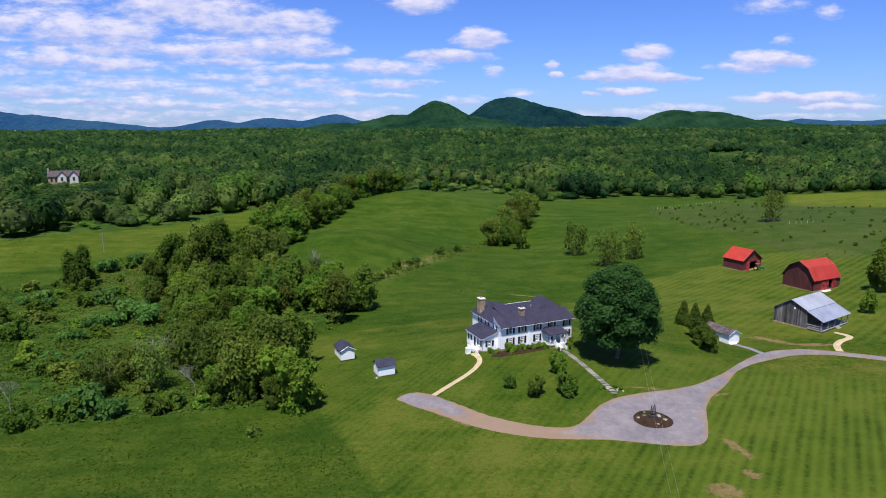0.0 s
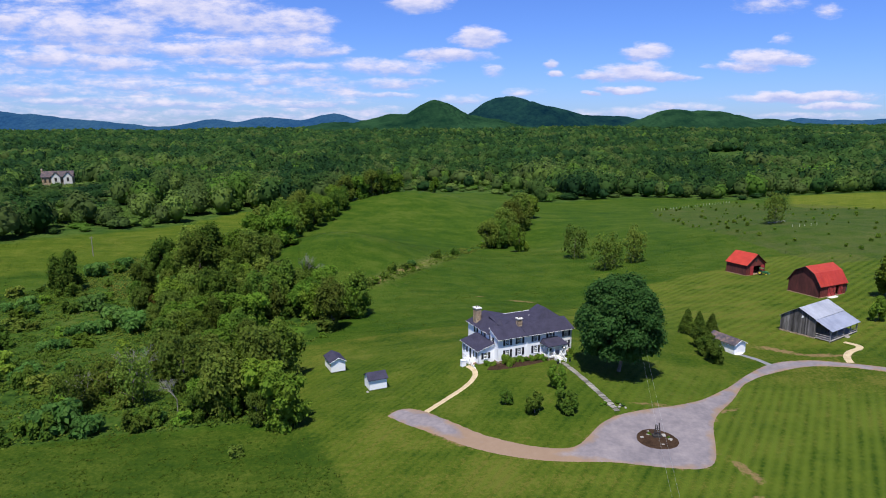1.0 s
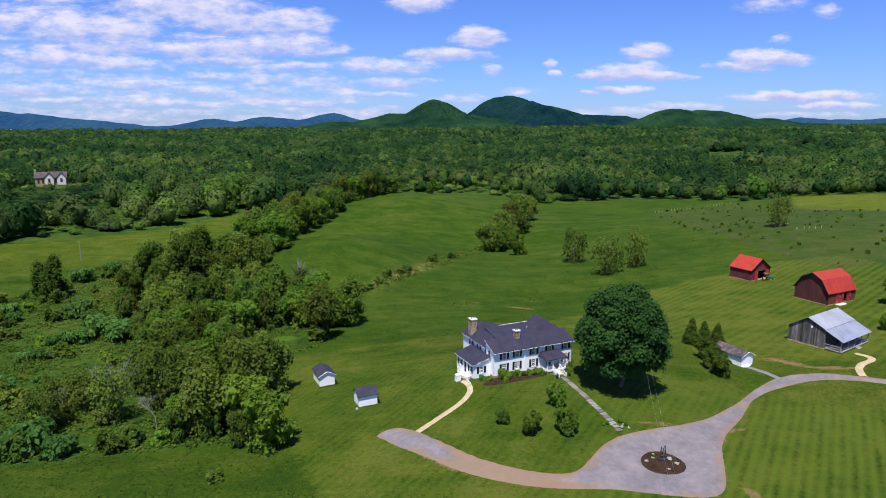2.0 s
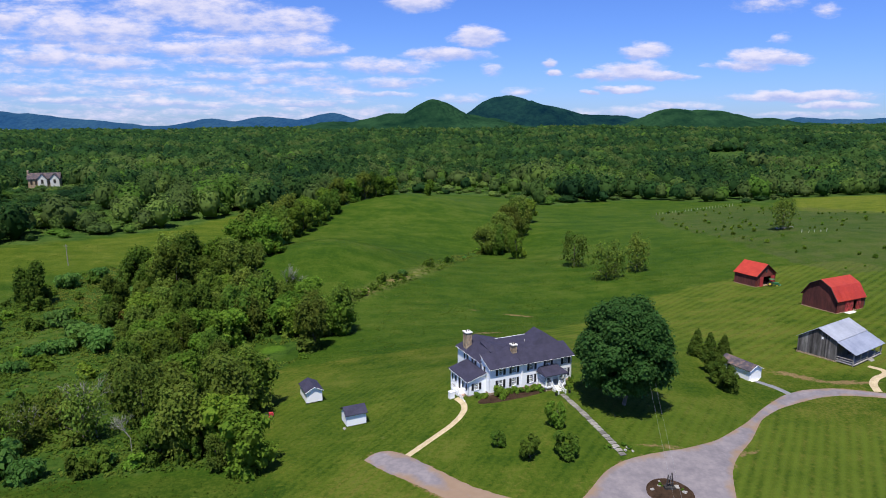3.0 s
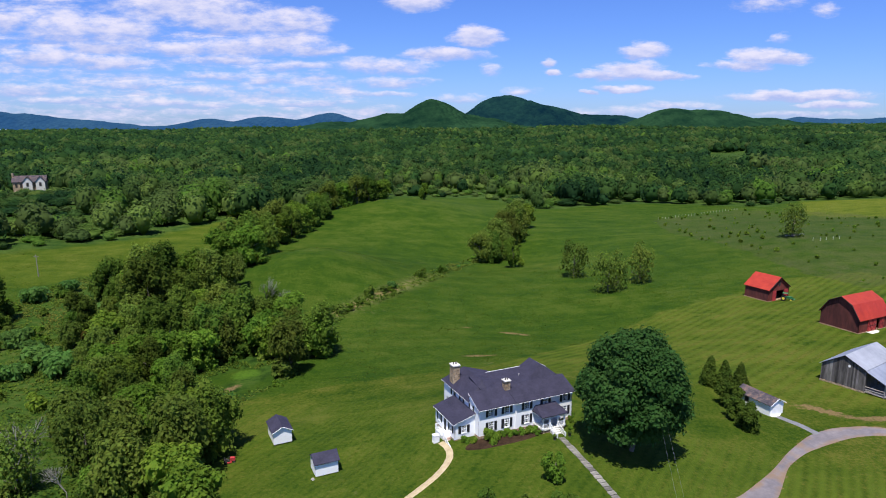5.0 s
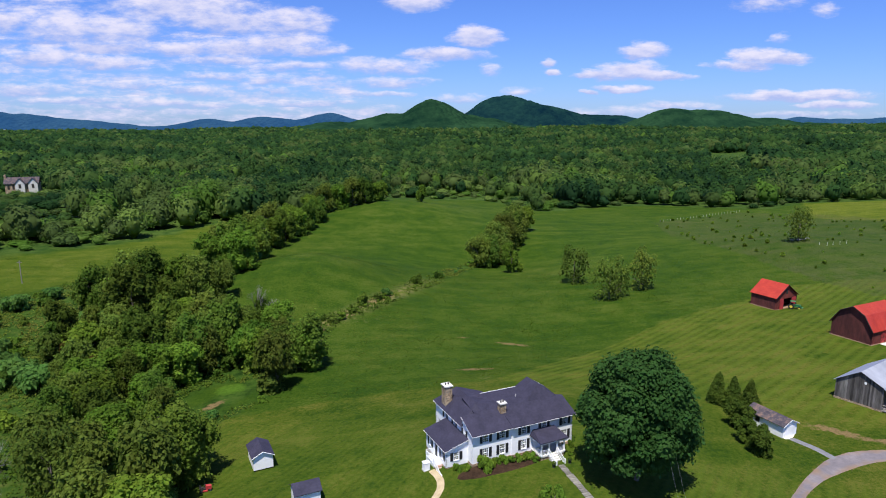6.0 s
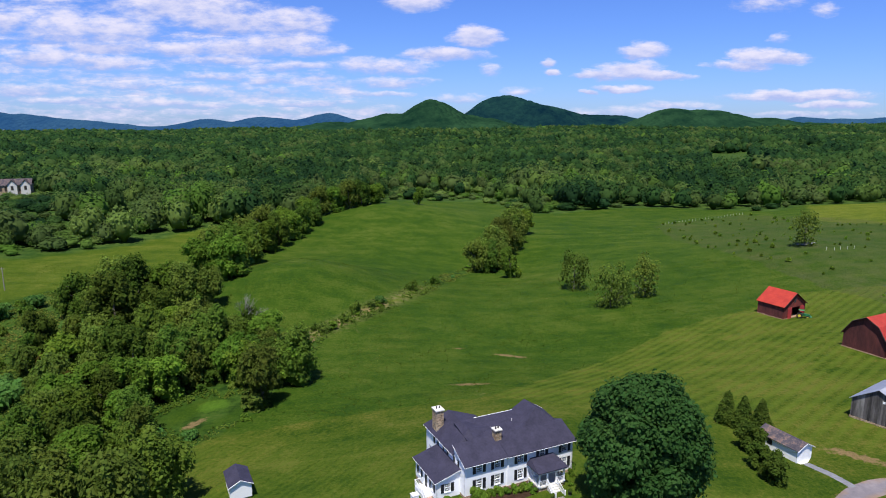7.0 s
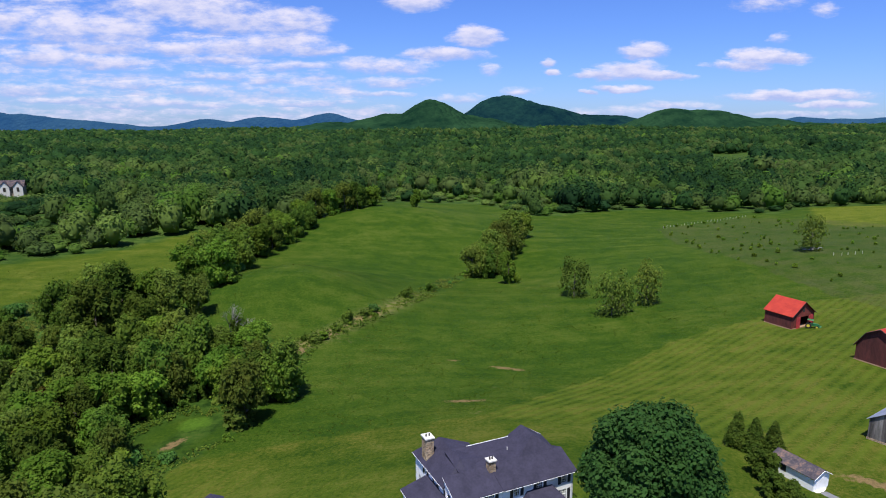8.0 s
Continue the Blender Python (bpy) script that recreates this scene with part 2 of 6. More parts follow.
BARK_GREY = material("grey_bark", ((0.17, 0.155, 0.14), (0.32, 0.3, 0.27)), 4, 0.95, 0.4)
SIDING = banded("white_siding", (0.87, 0.87, 0.88), (0.93, 0.93, 0.93), 0.11, "Z", 0.55, 0.12, stain=0.0)
WHITE = material("white_trim", ((0.78, 0.78, 0.79), (0.86, 0.86, 0.86)), 2, 0.5, 0.05)
SHINGLE = banded("slate_shingles", (0.019, 0.018, 0.034), (0.037, 0.034, 0.06), 0.16, "Y", 0.8, 0.4, stain=0.1)
SHINGLE_OLD = material("worn_shingles", ((0.045, 0.04, 0.05), (0.075, 0.066, 0.075), (0.19, 0.125, 0.1)), 3.2, 0.95, 0.5, spec=0.05)
BLACK = material("black_shutter_paint", ((0.012, 0.013, 0.016), (0.03, 0.03, 0.035)), 5, 0.5, 0.1)
STONE = material("field_stone", ((0.16, 0.1, 0.055), (0.34, 0.23, 0.13), (0.5, 0.39, 0.26)), 3.2, 0.9, 1.0, 4.0)


def stone_pattern(m, size=4.5):
    """Rounded field stones with sunk joints, each stone of its own shade."""
    t = m.node_tree
    b = t.nodes["Principled BSDF"]
    co = t.nodes.new("ShaderNodeTexCoord")
    cell, joint = nd(t, "ShaderNodeTexVoronoi", Scale=size), nd(t, "ShaderNodeTexVoronoi", Scale=size)
    joint.feature = "DISTANCE_TO_EDGE"
    mp = nd(t, "ShaderNodeMapping")
    mp.inputs["Scale"].default_value = (1, 1, 1.7)
    t.links.new(co.outputs["Object"], mp.inputs[0])
    for n in (cell, joint):
        t.links.new(mp.outputs[0], n.inputs["Vector"])
    hsv = t.nodes.new("ShaderNodeHueSaturation")
    t.links.new(b.inputs["Base Color"].links[0].from_socket, hsv.inputs["Color"])
    sep = t.nodes.new("ShaderNodeSeparateXYZ")
    t.links.new(cell.outputs["Color"], sep.inputs[0])
    t.links.new(math_node(t, "ADD", math_node(t, "MULTIPLY", sep.outputs[0], 1.1), 0.4), hsv.inputs["Value"])
    edge = nd(t, "ShaderNodeMapRange", i1=0.0, i2=0.09, i3=1.0, i4=0.0)
    t.links.new(joint.outputs["Distance"], edge.inputs[0])
    mx = nd(t, "ShaderNodeMixRGB")
    mx.inputs[2].default_value = (0.3, 0.27, 0.22, 1)
    t.links.new(edge.outputs[0], mx.inputs[0])
    t.links.new(hsv.outputs[0], mx.inputs[1])
    t.links.new(mx.outputs[0], b.inputs["Base Color"])
    return m


stone_pattern(STONE)
CONCRETE = material("pale_concrete", ((0.5, 0.48, 0.44), (0.66, 0.64, 0.6)), 3, 0.9, 0.2)
FLAG = material("grey_flagstone", ((0.12, 0.115, 0.1), (0.23, 0.215, 0.185)), 2.5, 0.9, 0.3, per_object=0.4)
BRICK_STEP = material("brick_tread", ((0.3, 0.2, 0.15), (0.45, 0.33, 0.26)), 5, 0.9, 0.3)
RED_ROOF = banded("red_metal_roof", (0.27, 0.024, 0.012), (0.4, 0.044, 0.02), 0.6, "X", 0.5, 0.35, spec=0.4, stain=0.1)
RED_WALL = banded("red_barn_boards", (0.075, 0.017, 0.014), (0.21, 0.042, 0.032), 0.3, "X", 0.9, 0.6, grain=1.6)
RED_WALL_Y = banded("red_barn_boards_side", (0.045, 0.016, 0.015), (0.125, 0.036, 0.03), 0.3, "Y", 0.9, 0.6, grain=1.6)
RED_PAINT = material("bright_red_door_paint", ((0.3, 0.025, 0.03), (0.45, 0.05, 0.05)), 3, 0.7, 0.2)
GREY_WALL = banded("weathered_boards", (0.05, 0.046, 0.044), (0.125, 0.115, 0.108), 0.28, "Y", 0.95, 0.7, grain=1.4)
GREY_WALL_X = banded("weathered_boards_front", (0.045, 0.042, 0.04), (0.12, 0.11, 0.104), 0.28, "X", 0.95, 0.7, grain=1.4)
BOARD = material("silvered_board", ((0.045, 0.041, 0.038), (0.1, 0.092, 0.086), (0.17, 0.158, 0.15)), 2.2, 0.95, 0.4, stretch=(1, 1, 0.15), per_object=0.6)
TIN = banded("galvanised_roof", (0.34, 0.35, 0.38), (0.5, 0.51, 0.54), 0.6, "X", 0.42, 0.35, metal=0.35, spec=0.5, grain=0.8, stain=0.1)
TIN_DULL = banded("dull_galvanised_roof", (0.24, 0.26, 0.32), (0.36, 0.38, 0.45), 0.6, "X", 0.5, 0.35, metal=0.35, spec=0.5, grain=0.8, stain=0.1)
TIMBER = material("grey_timber", ((0.2, 0.18, 0.16), (0.38, 0.35, 0.32)), 4, 0.9, 0.3)
DARK_IN = material("dark_timber", ((0.02, 0.018, 0.016), (0.05, 0.045, 0.04)), 3, 0.9, 0.1)
GRAVEL_PALE = material("tan_gravel", ((0.32, 0.25, 0.14), (0.48, 0.385, 0.24)), 5, 0.95, 0.4)
ASPHALT = material("grey_asphalt", ((0.13, 0.13, 0.14), (0.2, 0.2, 0.21)), 4, 0.9, 0.3)
MULCH = material("brown_mulch", ((0.022, 0.014, 0.009), (0.055, 0.033, 0.021)), 4, 1.0, 0.8, spec=0.03)
ROCK = material("pale_rock", ((0.2, 0.19, 0.17), (0.36, 0.34, 0.31)), 3, 0.9, 0.5)
GREEN_PAINT = material("green_tractor_paint", ((0.012, 0.09, 0.03), (0.03, 0.17, 0.06)), 4, 0.4, 0.1)
YELLOW = material("yellow_wheel_paint", ((0.5, 0.4, 0.03), (0.6, 0.5, 0.06)), 4, 0.5, 0.1)
RUBBER = material("black_rubber", ((0.015, 0.015, 0.015), (0.03, 0.03, 0.03)), 6, 0.85, 0.3)
WIRE = material("pale_wire", ((0.3, 0.32, 0.3), (0.4, 0.42, 0.4)), 6, 0.5, 0.0, metal=0.6)
STEEL = material("dark_steel", ((0.05, 0.045, 0.045), (0.1, 0.09, 0.085)), 6, 0.6, 0.1, metal=0.5)
EARTH = material("red_brown_earth", ((0.2, 0.12, 0.07), (0.36, 0.24, 0.15)), 2, 0.95, 0.8)
TUBE = material("pale_plastic_tube", ((0.6, 0.62, 0.52), (0.72, 0.74, 0.64)), 5, 0.6, 0.0)


def glass():
    m = bpy.data.materials.new("window_glass")
    m.use_nodes = True
    b = m.node_tree.nodes["Principled BSDF"]
    b.inputs["Base Color"].default_value = (0.75, 0.8, 0.82, 1)
    b.inputs["Roughness"].default_value = 0.03
    b.inputs["Transmission Weight"].default_value = 0.9
    return m


GLASS = glass()


# ---- mesh helpers ----
class Mesh:
    """Collects boxes, prisms, tubes and cards, and links them as one object."""

    def __init__(self):
        self.v, self.f = [], []

    def add(self, verts, faces):
        n = len(self.v)
        self.v += [tuple(p) for p in verts]
        self.f += [tuple(n + i for i in q) for q in faces]
        return self

    def box(self, x0, y0, z0, x1, y1, z1):
        v = [(x, y, z) for z in (z0, z1) for x, y in ((x0, y0), (x1, y0), (x1, y1), (x0, y1))]
        return self.add(v, [(3, 2, 1, 0), (4, 5, 6, 7), (0, 1, 5, 4), (1, 2, 6, 5), (2, 3, 7, 6), (3, 0, 4, 7)])

    def prism(self, poly, way):
        n, w = len(poly), Vector(way)
        v = [Vector(p) for p in poly] + [Vector(p) + w for p in poly]
        return self.add(v, [tuple(range(n))[::-1], tuple(range(n, 2 * n))] + [(i, (i + 1) % n, n + (i + 1) % n, n + i) for i in range(n)])

    def tube(self, a, b, r0, r1=None, n=6):
        a, b = Vector(a), Vector(b)
        r1 = r0 if r1 is None else r1
        q = (b - a).to_track_quat("Z", "Y")
        ring = [q @ Vector((math.cos(6.2832 * i / n), math.sin(6.2832 * i / n), 0)) for i in range(n)]
        v = [a + p * r0 for p in ring] + [b + p * r1 for p in ring]
        return self.add(v, [tuple(range(n))[::-1], tuple(range(n, 2 * n))] + [(i, (i + 1) % n, n + (i + 1) % n, n + i) for i in range(n)])

    def data(self, name, mat):
        me = bpy.data.meshes.new(name)
        me.from_pydata(self.v, [], self.f)
        me.materials.append(mat)
        me.update()
        return me


def part(name, mesh, mat, parent=None, label=""):
    """Links a Mesh as one object under a thing or a part."""
    ob = new(name, mesh.data(name, mat))
    ob.parent = parent
    return tagged(ob, label)


def thing(name, m, label, category, group=""):
    ob = new(name)
    ob.empty_display_size = 0.2
    ob.matrix_basis = m
    return tagged(ob, label, category, group)


def array_mesh(name, verts, faces, mat, smooth=False):
    """A mesh from numpy arrays, with faces all of one size."""
    verts, faces = np.asarray(verts, np.float32), np.asarray(faces, np.int32)
    me = bpy.data.meshes.new(name)
    k = faces.shape[1]
    me.vertices.add(len(verts))
    me.vertices.foreach_set("co", verts.ravel())
    me.loops.add(faces.size)
    me.loops.foreach_set("vertex_index", faces.ravel())
    me.polygons.add(len(faces))
    me.polygons.foreach_set("loop_start", np.arange(0, faces.size, k, dtype=np.int32))
    me.polygons.foreach_set("loop_total", np.full(len(faces), k, np.int32))
    me.polygons.foreach_set("use_smooth", np.full(len(faces), smooth))
    me.materials.append(mat)
    me.update(calc_edges=True)
    me.validate()
    return me


# ---- ground ----
HILLS = [(140, 12, 220, 11.73), (20, 124, 22, 4.13), (360, 332, 110, 10.87), (-240, 412, 110, 14.03), (20, 268, 60, -4.12), (-20, 428, 35, 11.3), (-40, 268, 22, 11.39), (180, 268, 60, 2.96), (-80, 588, 220, -4.02), (-60, 172, 35, -4.21), (0, 12, 22, -4.01), (140, -4, 35, -2.74), (160, 300, 22, 3.82), (40, 332, 22, -3.87), (40, 204, 22, -3.18), (0, 492, 60, 2.28), (-160, 348, 35, -2.97), (380, 412, 110, 6.11), (320, 588, 110, -3.12), (60, 124, 22, -1.88), (20, 316, 22, -2.09), (40, 156, 22, 1.41), (-200, 588, 35, -1.76), (60, 76, 22, 0.81)]
# level pads on which the buildings stand: x, y, radius, height
PADS = [(19, 130, 15, 0.0), (-21.5, 135, 6, -5.2), (-11.5, 123, 5, -3.9), (65.5, 143.7, 7, -4.4), (92, 152.5, 11, -3.3), (107.5, 225.5, 9, -6.0), (112, 190, 11, -3.8), (34, 97, 9, -1.5)]


def far_relief(x, y):
    d = np.hypot(x, y)
    k = np.clip((d - 650) / 1500, 0, 1)
    rise = np.clip(x / np.maximum(y, 1) - 0.25, -0.6, 0.5)
    return k * (4 + 8 * np.sin(x / 310 + 1.3) * np.cos(y / 420) + 5 * np.sin(x / 140 + y / 170)) + np.clip((d - 900) / 3000, 0, 1) * rise * 26


def ground(x, y):
    x, y = np.asarray(x, float), np.asarray(y, float)
    z = np.full(np.broadcast(x, y).shape, -12.0)
    for a, b, r, h in HILLS:
        z = z + h * np.exp(-((x - a) ** 2 + (y - b) ** 2) / (2 * r * r))
    for a, b, r, h in PADS:
        k = np.exp(-(((x - a) ** 2 + (y - b) ** 2) / (r * r)) ** 2)
        z = z * (1 - k) + h * k
    return z + far_relief(x, y)


def gz(x, y):
    return float(ground(x, y))


def inside(x, y, poly):
    """Whether points lie inside a polygon of the plan."""
    x, y = np.asarray(x, float), np.asarray(y, float)
    hit = np.zeros(np.broadcast(x, y).shape, bool)
    for (a, b), (c, d) in zip(poly, poly[1:] + poly[:1]):
        if b != d:
            hit ^= ((b > y) != (d > y)) & (x < (c - a) * (y - b) / (d - b) + a)
    return hit


LAWN = [(-8, 60), (-8, 77), (-14, 90), (-23, 107), (-30, 125), (-40, 156), (-27, 160), (-13, 163), (2, 165), (18, 168), (36, 186), (55, 202), (72, 216), (98, 228), (124, 243), (150, 244), (175, 200), (190, 120), (170, 40), (20, 30)]
BRUSH = [(-23, 110), (-50, 107), (-80, 100), (-170, 105), (-190, 190), (-135, 205), (-125, 258), (-90, 250), (-72, 238), (-56, 226), (-40, 223), (-24, 210), (-28, 185), (-30, 165), (-40, 150), (-35, 128)]
VINES = [(128, 310), (124, 360), (132, 409), (199, 443), (232, 400), (250, 330), (230, 230), (139, 226), (133, 251)]
RANK = [(-8, 10), (-8, 77), (-14, 90), (-23, 107), (-50, 105), (-175, 100), (-175, 10)]
YARD = [(-8, 108), (20, 93), (31, 104), (48, 111), (70, 131), (62, 158), (20, 166), (-22, 150), (-26, 112)]
MEADOW = [(213, 390), (260, 480), (310, 468), (420, 440), (420, 300), (250, 345)]
HAY = [(-420, 200), (-160, 222), (-120, 262), (-95, 300), (-100, 350), (-113, 390), (-137, 338), (-177, 290), (-194, 276), (-420, 262)]
TREE_LINE_X = [-900, -420, -194, -137, -113, -80, -62, -52, 41, 72, 89, 125, 165, 205, 222, 262, 320, 420, 900]
TREE_LINE_Y = [240, 262, 278, 340, 392, 400, 430, 552, 545, 470, 474, 500, 506, 470, 452, 484, 470, 445, 400]
DRIVE_IN = [(-8.3, 107.2), (-7.4, 109.2), (-5.1, 109.6), (-2.4, 107.8), (0.1, 105.2), (4.4, 101.0), (8.0, 97.6), (13.2, 94.7), (18.4, 93.2), (21.1, 93.4), (23.6, 96.7), (26.4, 101.0), (30.1, 104.2), (34.6, 105.9), (40.2, 107.6), (46.8, 111.4), (55.6, 119.7), (61.9, 126.6), (68.5, 132.4), (73.8, 134.8), (80.2, 135.2), (87.8, 131.8), (93.8, 128.2), (125, 111)]
DRIVE_OUT = [(-8.3, 107.0), (-5.3, 103.6), (-0.4, 99.6), (4.2, 95.4), (9.4, 92.5), (14.4, 90.7), (18.6, 90.0), (25.5, 89.7), (31.1, 88.5), (36.3, 87.5), (39.2, 87.9), (40.6, 90.0), (42.6, 95.2), (44.7, 101.3), (47.5, 106.0), (53.1, 112.7), (59.3, 121.8), (64.7, 126.4), (69.3, 128.8), (74.8, 131.2), (79.3, 131.8), (84.8, 130.4), (89.1, 128.0), (92.3, 125.8), (123, 108.4)]
# worn earth: x, y, radii, turn
BARE = [(-40.6, 166.2, 3.6, 1.9, 62), (-41.4, 164.4, 2.4, 1.5, 40), (43.8, 87, 1.6, 5, 12), (42.3, 79.8, 2.2, 1.6, 0), (37, 76, 3.5, 2.5, 0), (76, 141.5, 8, 1.8, -40), (84, 137.4, 8, 1.6, -8), (-69, 119, 6, 3.5, 10), (-74, 115, 5, 2, 0), (-143, 221, 4, 2, 0), (-150, 215, 4, 2, 0), (27, 204.5, 7, 1.6, -20), (13.5, 209, 3, 1, 0), (-22, 226, 7, 3, 50), (-12, 242, 8, 3, 55), (-28, 214, 5, 3, 60), (50, 107.8, 4, .8, 30), (37, 108.2, 5, 1, 5), (3, 97, 8, 1.2, -40), (15, 178, 8, 1.2, 0)]
STREAM = [(-44, 158), (-38, 172), (-30, 196), (-26, 220), (-18, 232), (-7, 250), (4, 275), (14, 312), (30, 336), (45, 368)]


def near_line(x, y, line):
    """Distance from points to a polyline of the plan."""
    best = np.full(np.broadcast(x, y).shape, 1e9)
    for (a, b), (c, d) in zip(line, line[1:]):
        k = np.clip(((x - a) * (c - a) + (y - b) * (d - b)) / ((c - a) ** 2 + (d - b) ** 2), 0, 1)
        best = np.minimum(best, np.hypot(x - a - k * (c - a), y - b - k * (d - b)))
    return best


def steps(*runs):
    """Grid lines: (start, stop, spacing at start, spacing at stop)."""
    out = []
    for a, b, s0, s1 in runs:
        p = a
        while p < b:
            out.append(p)
            p += s0 + (s1 - s0) * (p - a) / (b - a)
    out.append(runs[-1][1])
    return np.array(out)


def build_ground():
    xs = steps((-4900, -600, 260, 60), (-600, -90, 60, 2.5), (-90, -40, 2.5, 1.2), (-40, 140, 1.2, 1.2), (140, 300, 1.2, 6), (300, 900, 6, 60), (900, 4900, 60, 260))
    ys = steps((-1500, -50, 150, 20), (-50, 70, 20, 1.4), (70, 260, 1.1, 1.3), (260, 560, 1.3, 3.5), (560, 1000, 3.5, 40), (1000, 4980, 40, 220))
    X, Y = np.meshgrid(xs, ys)
    Z = ground(X, Y)
    nx, ny = len(xs), len(ys)
    i, j = np.meshgrid(np.arange(nx - 1), np.arange(ny - 1))
    a = (j * nx + i).ravel()
    me = array_mesh("ground", np.c_[X.ravel(), Y.ravel(), Z.ravel()], np.c_[a, a + 1, a + nx + 1, a + nx], GRASS, True)
    wob = 1.2 * np.sin(X / 5.1) + 1.1 * np.cos(Y / 4.3) + 0.8 * np.sin((X + Y) / 2.3)
    x, y = X + 0.5 * wob, Y + 0.5 * wob
    lawn = inside(X, Y, LAWN).astype(float)
    brush = inside(x + wob, y, BRUSH).astype(float)
    brush *= np.clip((np.hypot(X + 40, Y - 171) - 6) / 5, 0, 1)
    brush = np.maximum(brush, np.clip(1.6 - near_line(x, y, STREAM) / 3.2, 0, 1))
    vines = inside(x, y, VINES).astype(float) * 0.75
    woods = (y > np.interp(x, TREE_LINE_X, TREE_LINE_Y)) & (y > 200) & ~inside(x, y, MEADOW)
    dry = np.maximum(inside(x, y, HAY) * 0.45, inside(x, y, MEADOW) * 0.95)
    straw = 0.95 * np.exp(-(near_line(x, y, STREAM[3:7]) / 3.0) ** 2)
    dry, brush = np.maximum(dry, straw), brush * (1 - 0.8 * straw)
    bare = np.zeros_like(X)
    for a, b, rx, ry, turn in BARE:
        c, q = math.cos(radians(turn)), math.sin(radians(turn))
        u, w = ((X - a) * c + (Y - b) * q) / rx, (-(X - a) * q + (Y - b) * c) / ry
        bare = np.maximum(bare, np.exp(-(u * u + w * w) ** 2) * 1.1)
    verge = np.minimum(near_line(X, Y, DRIVE_IN), near_line(X, Y, DRIVE_OUT))
    bare = np.maximum(bare, 0.8 * np.exp(-(verge / 0.9) ** 2))
    slope = np.clip((0.35 * X + Y - 165) / 12, 0, 1) * lawn * (X > 20)
    rank = np.maximum(inside(x, y, RANK) * 0.8, np.exp(-((X - 11 - 0.3 * (Y - 173)) / 8) ** 2 - ((Y - 173 + 0.1 * wob) / 3.2) ** 2))
    yard = inside(x, y, YARD).astype(float)
    front = lawn * (1 - np.clip((0.35 * X + Y - 140) / 12, 0, 1))
    front *= np.clip(0.55 + (X - 20) / 40, 0.5, 1)
    fresh = np.exp(-(((X + 40) / 4.5) ** 2 + ((Y - 175) / 4.5) ** 2) ** 2)
    lawn = lawn * (1 - 0.35 * yard)
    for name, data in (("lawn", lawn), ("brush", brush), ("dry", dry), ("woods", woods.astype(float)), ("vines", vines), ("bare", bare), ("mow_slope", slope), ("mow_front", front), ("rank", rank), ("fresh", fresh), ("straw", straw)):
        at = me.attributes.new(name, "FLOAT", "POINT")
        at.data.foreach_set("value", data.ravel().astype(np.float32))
    return tagged(new("ground", me), "rolling green pasture and mown lawn reaching to wooded country", "ground", kind="structure")


